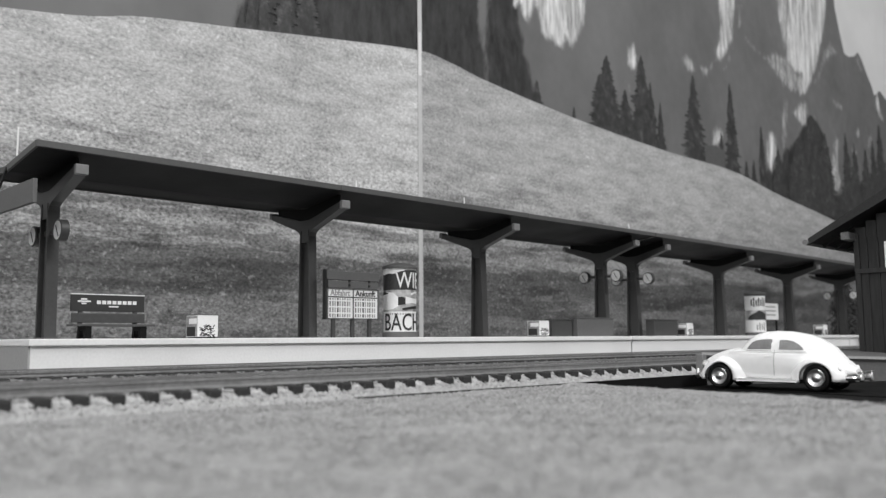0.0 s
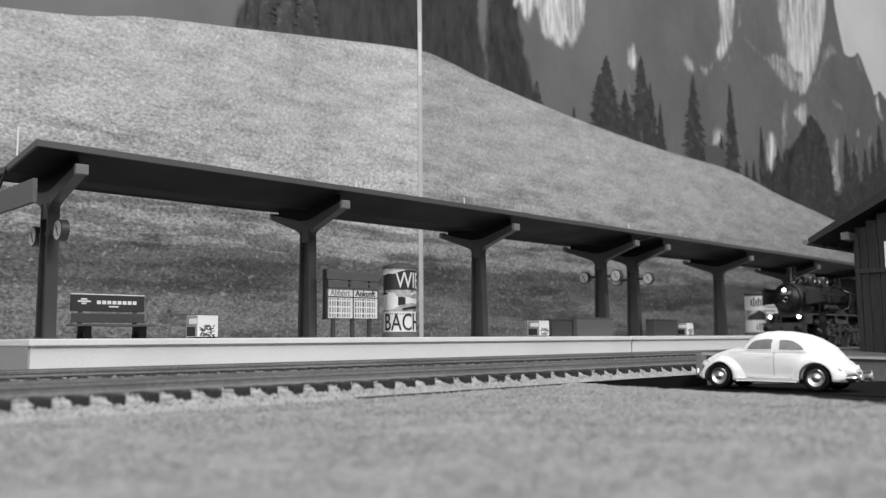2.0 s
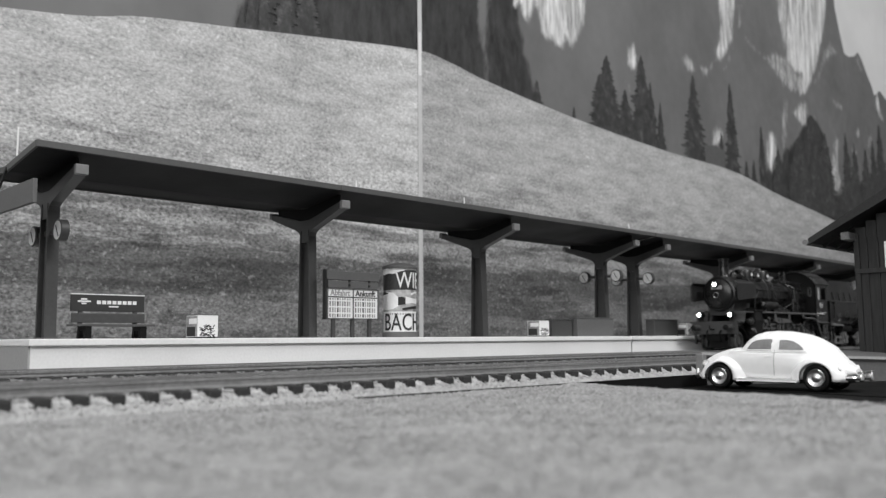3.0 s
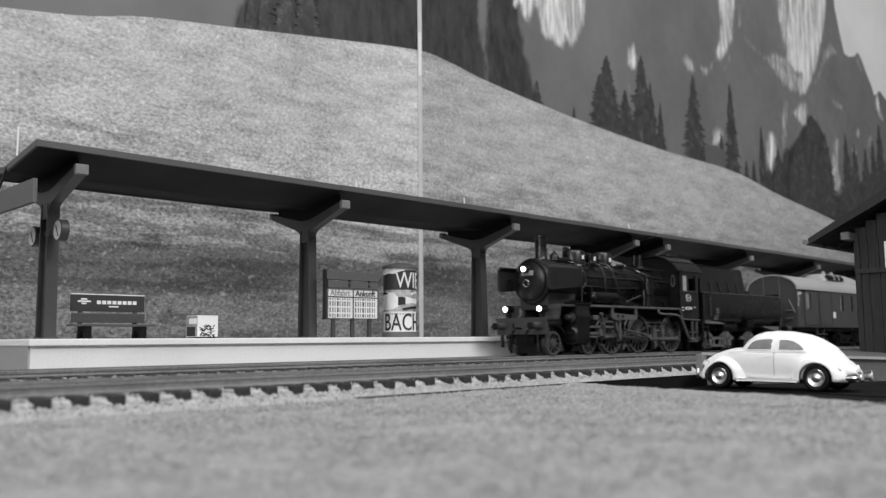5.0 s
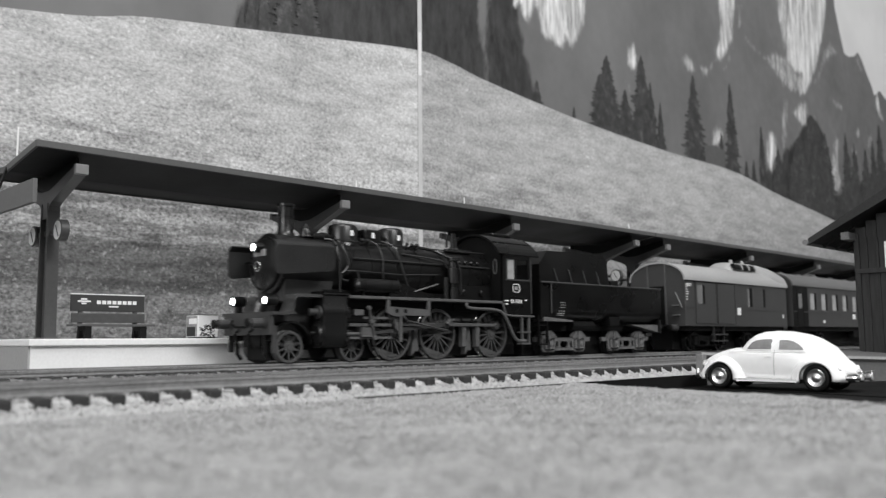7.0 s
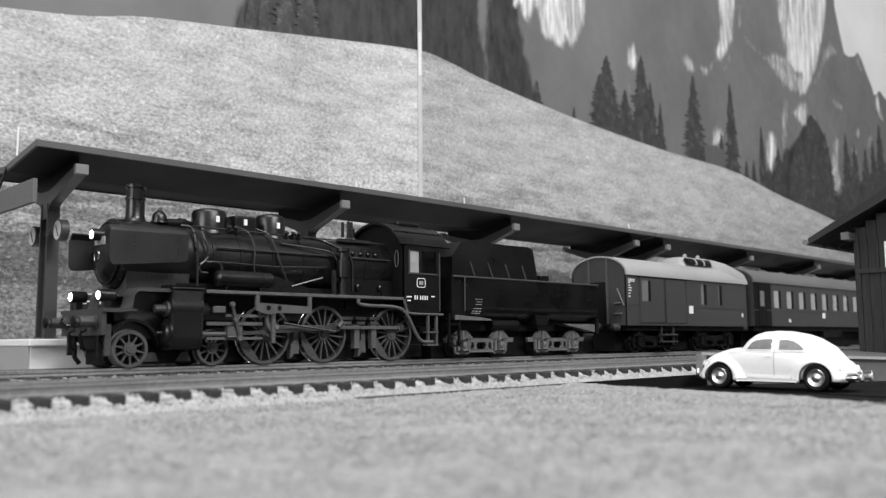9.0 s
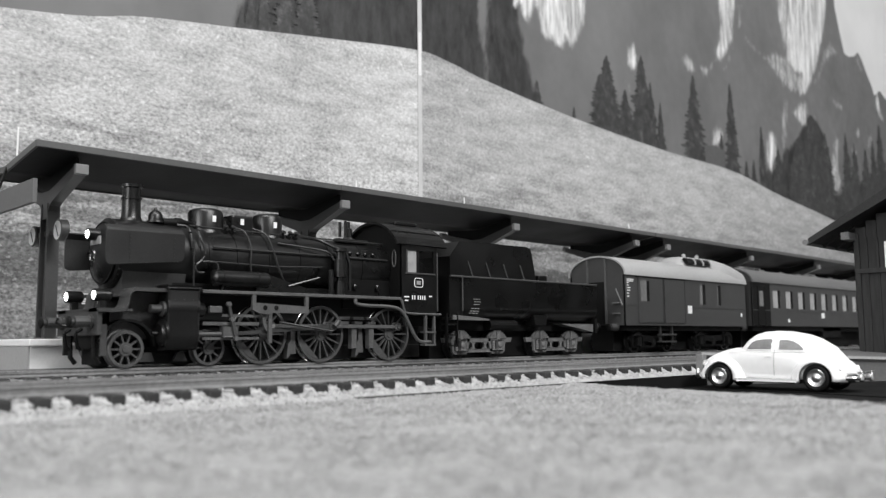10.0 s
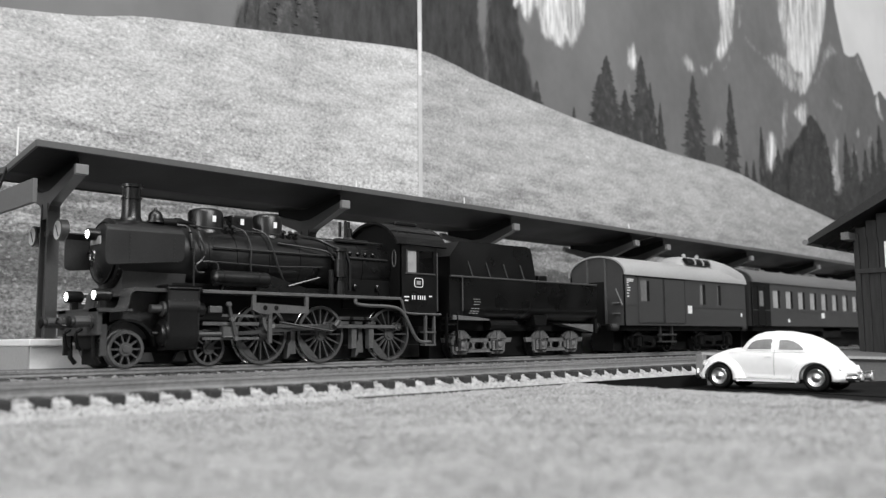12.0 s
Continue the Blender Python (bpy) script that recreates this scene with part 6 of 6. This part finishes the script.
def bench(x0, y, group):
    t = thing("bench", "dark slatted bench with a lettered advertising backrest", "bench", (x0 + 12.5, y, TOP), group)
    for k, (z0, z1) in enumerate(((17.2, 22.6), (13.6, 16.6))):
        pl = part("backrest_panel", box(B(), x0 + (0 if k == 0 else 0.2), x0 + 24.4, y + 2.2 - k * 0.5, y + 3.2 - k * 0.5, z0, z1, 0.12), SIGN_PANEL if k == 0 else BENCH, t)
        if k == 0:
            part("panel_rim", box(B(), x0, x0 + 24.4, y + 2.1, y + 3.3, z1, z1 + 0.35), WHITE, pl, "white top rim")
            for k in range(8):
                part("advert_bar", box(B(), x0 + 8.2 + k * 1.72, x0 + 9.5 + k * 1.72, y + 2.1, y + 2.25, 19.6, 20.8), DIAL, pl, "pale lettering as plain bars")
            for dx, w, z in ((2.0, 4.2, 20.2), (3.0, 2.0, 20.9), (3.2, 1.6, 19.5), (12.2, 3.2, 18.6)):
                part("logo_bar", box(B(), x0 + dx, x0 + dx + w, y + 2.1, y + 2.25, z, z + 0.5), DIAL, pl)
    for k in range(3):
        part("seat_slat", box(B(), x0 - 1.6, x0 + 25.2, y - 4.6 + k * 2.1, y - 2.8 + k * 2.1, 12.3, 13.0, 0.12), BENCH, t)
    for dx in (3.2, 21.4):
        part("leg", prism(B(), [(y - 4.2, TOP), (y - 2.6, TOP), (y - 2.2, 11), (y + 0.6, 11), (y + 1.2, TOP), (y + 2.8, TOP), (y + 2.0, 12.4), (y - 4.2, 12.4)], "x", x0 + dx - 1.0, x0 + dx + 1.0), BLACK_MATT, t)
        part("back_strut", box(B(), x0 + dx - 0.6, x0 + dx + 0.6, y + 2.4, y + 3.4, 12.0, 18.0), BENCH, t)
    return t


SIGN_PANEL = stuff("bench_panel_paint", 0.035, 0.5, var=0.1)
bench(2.6, 35, "platform benches")


def litter_bin(x, y, s, group):
    """A square printed bin, turned a little on its base."""
    t = thing("litter_bin", "small square white bin with dark printed scribbles", "litter bin", (x, y, TOP), group)
    h = 8.0 * s
    rz = Matrix.Rotation(radians(2), 4, "Z")

    def turned(bm):
        for v in bm.verts:
            v.co = rz @ (v.co - Vector((x, y, 0))) + Vector((x, y, 0))
        return bm
    a = 4.0 * s
    part("case", turned(box(B(), x - a, x + a, y - a, y + a, TOP + 0.5, TOP + h, 0.3)), WHITE, t)
    part("foot", turned(box(B(), x - a * 0.85, x + a * 0.85, y - a * 0.85, y + a * 0.85, TOP, TOP + 0.6)), BLACK_MATT, t)
    rng = random.Random(int(x))
    part("printed_side", turned(box(B(), x - a - 0.05, x - a + 0.2, y - a + 0.3, y + a - 0.3, TOP + 0.7, TOP + h - 0.3)), MIDGREY, t)
    part("dark_print", turned(box(B(), x - a - 0.08, x - a, y - a + 1.6, y + a - 1.0, TOP + 0.7, TOP + h * 0.5)), INK, t)
    part("pale_print", turned(box(B(), x - a - 0.08, x - a, y - a + 0.6, y + a - 2.2, TOP + h * 0.62, TOP + h * 0.86)), DIAL, t)
    for k in range(42):
        u, v = rng.uniform(-a * 0.85, a * 0.55), rng.uniform(0.1, 0.52) * h
        part("scribble", turned(tube(B(), [(x + u, y - a - 0.02, TOP + v), (x + u + rng.uniform(0.4, 1.6), y - a - 0.02, TOP + v + rng.uniform(-0.7, 0.7))], 0.2 * s, 4)), INK if k % 3 else MIDGREY, t)
    part("top_rim", turned(box(B(), x - a - 0.05, x + a + 0.05, y - a - 0.05, y + a + 0.05, TOP + h, TOP + h + 0.25, 0.05)), BOXGREY, t)


litter_bin(46.3, 33.0, 1.0, "platform bins")
litter_bin(233.0, 34.0, 1.0, "platform bins")
litter_bin(376.0, 34.0, 1.0, "platform bins")
litter_bin(600.0, 40.0, 1.05, "platform bins")


def timetable():
    t = thing("timetable_board", "roofed timetable board with printed grid columns", "timetable", (115, 35, TOP))
    y = 35
    for x in (105.4, 115.2, 124.2):
        part("leg", box(B(), x - 0.8, x + 0.8, y, y + 1.2, TOP, 16.5, 0.1), POST, t)
    part("panel", box(B(), 102.0, 128.4, y, y + 1.2, 16.0, 28.0, 0.15), WHITE, t)
    for x0, x1 in ((101.6, 102.3), (128.1, 128.8), (114.9, 115.3)):
        part("frame_bar", box(B(), x0, x1, y - 0.4, y + 1.3, 15.8, 28.2), BOXGREY, t)
    for z in (15.8, 27.9):
        part("frame_bar", box(B(), 101.6, 128.8, y - 0.4, y + 1.3, z, z + 0.35), BOXGREY, t)
    part("rule", box(B(), 102.4, 128.0, y - 0.12, y, 24.5, 24.9), INK, t)
    text_on("lettering", "Abfahrt", 3.4, (108.5, y - 0.08, 26.3), FRONT, MIDGREY, t, "grey heading", 0.95, bold=0.05)
    text_on("lettering", "Ankunft", 3.4, (121.6, y - 0.08, 26.3), FRONT, INK, t, "black heading", 0.95, bold=0.05)
    for cx in (102.9, 116.0):
        for k in range(9):
            part("column_bar", box(B(), cx + 0.3 + k * 1.25, cx + 0.75 + k * 1.25 + 0.25 * (k % 2), y - 0.10, y, 16.6, 24.2), MIDGREY if k % 3 else INK, t)
        for k in range(3):
            part("row_gap", box(B(), cx, cx + 11.6, y - 0.16, y - 0.1, 17.9 + k * 2.5, 18.5 + k * 2.5), WHITE, t)
    part("header", box(B(), 101.4, 129.0, y - 0.2, y + 1.8, 31.6, 35.2, 0.15), BOXGREY, t)
    part("header", box(B(), 102.4, 128.4, y - 0.1, y + 1.6, 28.4, 31.2, 0.1), BOXGREY, t)
    for x in (101.2, 112.6, 123.0):
        for z in (29.2, 31.0):
            part("bolt", box(B(), x, x + 0.8, y - 0.6, y, z, z + 0.8), INK, t)
    part("side_bar", box(B(), 100.9, 101.6, y - 0.4, y + 1.6, 15.6, 35.6), INK, t)


timetable()


def advert_column(x, y, top, bottom, flip):
    t = thing("advertising_column", "round white advertising column with large dark lettering" if not flip else "round pale advertising column with blurred lettering", "advertising column", (x, y, TOP), "advertising columns")
    r = 7.1
    part("base_ring", lathe(B(), (x, y, TOP), (0, 0, 1), [(0, r + 0.5), (2.0, r + 0.5), (2.4, r)], 32), BOXGREY, t, smooth=True)
    drum = part("drum", lathe(B(), (x, y, TOP + 2.2), (0, 0, 1), [(0, r), (27.4, r)], 40), WHITE, t, smooth=True)
    part("cap", lathe(B(), (x, y, TOP + 29.4), (0, 0, 1), [(0, r + 0.6), (1.1, r + 0.6), (1.6, r), (2.6, r * 0.5), (3.0, 0.1)], 32), BOXGREY, t, smooth=True)

    def wrap(bm, out=0.05):
        """Bends flat artwork, drawn round x at the front, on to the drum."""
        for v in bm.verts:
            a = (v.co.x - x) / r
            rr = r + out + (y - v.co.y) * 0.001
            v.co = Vector((x + rr * math.sin(a - FACE), y - rr * math.cos(a - FACE), v.co.z))
        return bm
    FACE = radians(41)

    def patch(x0, x1, z0, z1, m, out):
        bm = B()
        n = max(2, int((x1 - x0) / 0.8))
        cols = [[bm.verts.new((x + x0 + (x1 - x0) * i / n, y, z)) for z in (z0, z1)] for i in range(n + 1)]
        for p, q in zip(cols, cols[1:]):
            bm.faces.new((p[0], q[0], q[1], p[1]))
        return part("poster_patch", wrap(bm, out), m, drum)
    def shape(xs, lo, hi, m, out):
        bm = B()
        u = np.linspace(xs[0], xs[-1], 18)
        cols = [[bm.verts.new((x + q, y, z + h)) for h in (np.interp(q, xs, lo), np.interp(q, xs, hi))] for q in u]
        for p, q in zip(cols, cols[1:]):
            bm.faces.new((p[0], q[0], q[1], p[1]))
        return part("poster_patch", wrap(bm, out), m, drum)
    z = TOP + 2.2
    if not flip:
        patch(-14, 14, z + 18.0, z + 26.6, POSTER_DARK, 0.04)
        patch(-14, 14, z + 8.8, z + 18.0, POSTER_PHOTO, 0.04)
        shape([-14, -8, -5, -3, 0, 2], [24.9, 24.6, 25.2, 24.8, 25.8, 26.2], [26.6] * 6, DIAL, 0.06)
        shape([-14, -6, -3, -0.6], [9.8, 9.4, 9.8, 11.0], [16.2, 17.2, 16.8, 14.8], DIAL, 0.08)
        shape([-14, -8, -5.4], [15.4, 16.0, 16.4], [17.2, 17.2, 16.8], INK, 0.1)
        shape([-0.8, 1.0, 2.4], [11.4, 11.6, 11.8], [14.8, 15.0, 14.6], INK, 0.1)
        shape([2.4, 6, 14], [12.0, 12.4, 11.6], [15.2, 14.4, 14.0], WHITE, 0.09)
        shape([1.0, 6, 14], [9.2, 9.8, 10.4], [10.2, 11.0, 11.4], INK, 0.1)
        shape([5.0, 8, 14], [15.6, 16.6, 16.0], [16.6, 17.4, 17.2], DIAL, 0.1)
        for k in range(13):
            patch(-7 + k * 1.15, -6.4 + k * 1.15, z + 7.4, z + 8.1, MIDGREY, 0.08)
    else:
        patch(-12, 12, z + 9, z + 16, POSTER_PHOTO, 0.04)
        patch(-8, 8, z + 9, z + 11.5, POSTER_DARK, 0.08)

    def curved_text(body, size, z_mid, x_mid, m, sq=1.0):
        o = text_on("lettering", body, size, (x, y, 0), (0, 0, 0), m, drum, "", sq, bold=0.004 * size)
        me = o.data
        for v in me.vertices:
            cx, cz = v.co.x / MM + x_mid, v.co.y / MM + z_mid
            a = cx / r - FACE
            rr = r + 0.16 + v.co.z / MM
            v.co = Vector((rr * math.sin(a), -rr * math.cos(a), cz - 0)) * MM
        o.location = (Vector((x, y, 0)) - ORIGIN[drum]) * MM
    if flip:
        for k, (tall, low) in enumerate(((5.2, 0.6), (6.4, 0.0), (4.6, 0.4), (6.2, 0.2), (5.0, 0.8), (6.4, 0.1), (5.6, 0.5))):
            patch(-5.8 + k * 1.7, -4.9 + k * 1.7, z + 18.6 + low, z + 18.6 + tall, POSTER_DARK, 0.1)
            if 1 < k < 6:
                patch(-6.0 + k * 1.8, -5.0 + k * 1.8, z + 1.4 + low, z + 1.4 + tall * 0.9, MIDGREY, 0.1)
        shape([-7, -3, 0, 3, 7], [11.0] * 5, [12.2, 14.2, 16.0, 14.6, 12.4], POSTER_DARK, 0.1)
        patch(-12, 12, z + 26.4, z + 27.2, POSTER_DARK, 0.06)
        return
    curved_text(top[0], top[1], z + top[2], top[3], WHITE if not flip else INK, 0.74)
    curved_text(bottom[0], bottom[1], z + bottom[2], bottom[3], INK, 0.66)


POSTER_DARK = stuff("poster_dark_ink", 0.03, 0.5, var=0.5, coarse=150, bump=0)
POSTER_PHOTO = stuff("poster_photo", 0.4, 0.5, var=0.9, coarse=120, fine=300, bump=0)
advert_column(142.5, 37.0, ("WIE", 9.8, 21.8, 4.6), ("BACH", 10.4, 3.9, 1.4), False)
advert_column(494.5, 44.0, ("NST", 10, 22, 1), ("RL", 10.5, 4, 1), True)


def crate(x0, x1, y0, y1, h, m, label):
    t = thing("platform_crate", label, "crate", ((x0 + x1) / 2, (y0 + y1) / 2, TOP), "crates on the platform")
    part("body", box(B(), x0, x1, y0, y1, TOP, TOP + h, 0.25), m, t)
    part("lid", box(B(), x0 - 0.3, x1 + 0.3, y0 - 0.3, y1 + 0.3, TOP + h, TOP + h + 0.5, 0.15), m, t)


crate(262, 295, 31, 37, 9.6, BOXGREY, "plain grey planter box on the platform")
crate(243, 260, 33, 37, 8.6, POST, "plain dark grey box on the platform")
crate(337, 363, 31, 37, 9.4, POST, "plain dark grey planter box on the platform")


def notice_panel():
    t = thing("notice_board", "small white notice board on legs", "notice board", (512, 40, TOP))
    part("panel", box(B(), 500, 524, 40, 41, 20, 32, 0.15), WHITE, t)
    for z in (23, 26, 29):
        part("print_line", box(B(), 503, 519, 39.85, 40, z, z + 0.9), MIDGREY, t)
    for x in (503, 521):
        part("leg", box(B(), x - 0.6, x + 0.6, 40, 41, TOP, 20), BLACK_MATT, t)


notice_panel()


def spruce(x, y, h, seed):
    """A small model spruce: tapered trunk, drooping boughs of many needle clumps."""
    rng = random.Random(seed)
    t = thing("model_spruce", "dark model spruce added to fill the dark area behind the platform", "tree", (x, y, -8.5), "model trees")
    part("trunk", lathe(B(), (x, y, -8.5), (0, 0, 1), [(0, 2.2), (h * 0.5, 1.3), (h, 0.2)], 8), BENCH, t)
    bm = B()
    for k in range(1700):
        u = rng.random() ** 0.8
        z = -8.5 + h * (0.06 + 0.93 * u)
        reach = h * 0.27 * (1 - u) ** 0.85 * rng.uniform(0.35, 1.05) + 0.6
        a = rng.uniform(0, 6.283)
        d = Vector((math.cos(a), math.sin(a), 0))
        e = Vector((-d.y, d.x, 0))
        c = Vector((x, y, z)) + d * reach
        w = rng.uniform(0.7, 1.5)
        v = [bm.verts.new(p) for p in (c - d * w * 1.8 + Vector((0, 0, 1.0)), c + e * w, c + d * w * 1.4 - Vector((0, 0, 1.8)), c - e * w, c + Vector((0, 0, 0.9)))]
        for q in ((0, 1, 4), (1, 2, 4), (2, 3, 4), (3, 0, 4)):
            bm.faces.new([v[i] for i in q])
    part("crown", bm, NEEDLES, t)


NEEDLES = stuff("spruce_needles", 0.022, 0.8, var=0.5, coarse=200, fine=1500, bump=0.2)
# two trees added to fill the dark area past the platform's far end
spruce(868, 120, 92, 1)
spruce(960, 128, 90, 2)

# ---- movement ----
def train_place(t):
    """Metres still to go along the track, smooth through the timed places."""
    T = [-0.5, 0, 0.5, 1.0, 1.5, 2.0, 2.5, 3.0, 4.0, 5.0, 5.5, 6.0, 6.5, 7.0, 7.2, 7.6, 8.0, 8.4, 8.8, 9.0, 9.5, 12.5]
    S = [686, 639, 592, 545, 498.7, 452.3, 405.5, 359.5, 273.5, 189.7, 151.8, 119.2, 86.3, 53.8, 41.9, 22.5, 11.0, 5.2, 2.3, 1.2, 0, 0]
    if t >= 9.5:
        return 0.0
    i = max(k for k in range(len(T) - 1) if T[k] <= t)

    def slope(k):
        if k <= 0 or k >= len(T) - 2:
            return 0.0 if k > 0 else (S[1] - S[0]) / (T[1] - T[0])
        a, b = (S[k] - S[k - 1]) / (T[k] - T[k - 1]), (S[k + 1] - S[k]) / (T[k + 1] - T[k])
        return 2 * a * b / (a + b) if a * b > 0 else 0.0
    h = T[i + 1] - T[i]
    u = (t - T[i]) / h
    return (S[i] * (1 + 2 * u) * (1 - u) ** 2 + slope(i) * h * u * (1 - u) ** 2 + S[i + 1] * u * u * (3 - 2 * u) + slope(i + 1) * h * u * u * (u - 1)) * MM


def motions():
    times = [k / 15 for k in range(181)]
    for v in TRAIN:
        x, z = v.location.x, v.location.z
        walk(v, [(t, Matrix.Translation((x + train_place(t), 0, z))) for t in times])
    for ob, at, r in WHEELS:
        walk(ob, [(t, Matrix.Translation(at) @ Matrix.Rotation(train_place(t) / r, 4, "Y")) for t in times])
    a0, k, R, L = radians(CRANK), 3.6 * MM, 9.3 * MM, 39.0 * MM
    for kind, ob in RODS:
        at = Vector(ob.location)
        rows = []
        for t in times:
            a = a0 - train_place(t) / R
            pin = Vector((k * math.cos(a), 0, k * math.sin(a)))
            tilt = math.asin(pin.z / L)
            if kind == "couple":
                m = Matrix.Translation(at + pin)
            elif kind == "main":
                m = Matrix.Translation(at + pin) @ Matrix.Rotation(-tilt, 4, "Y")
            elif kind == "cross":
                m = Matrix.Translation(at + Vector((pin.x - L * math.cos(tilt) + 38.1 * MM, 0, 0)))
            else:
                m = Matrix.Translation(at + pin * 0.35) @ Matrix.Rotation(-0.08 * math.cos(a), 4, "Y")
            rows.append((t, m))
        walk(ob, rows)


motions()
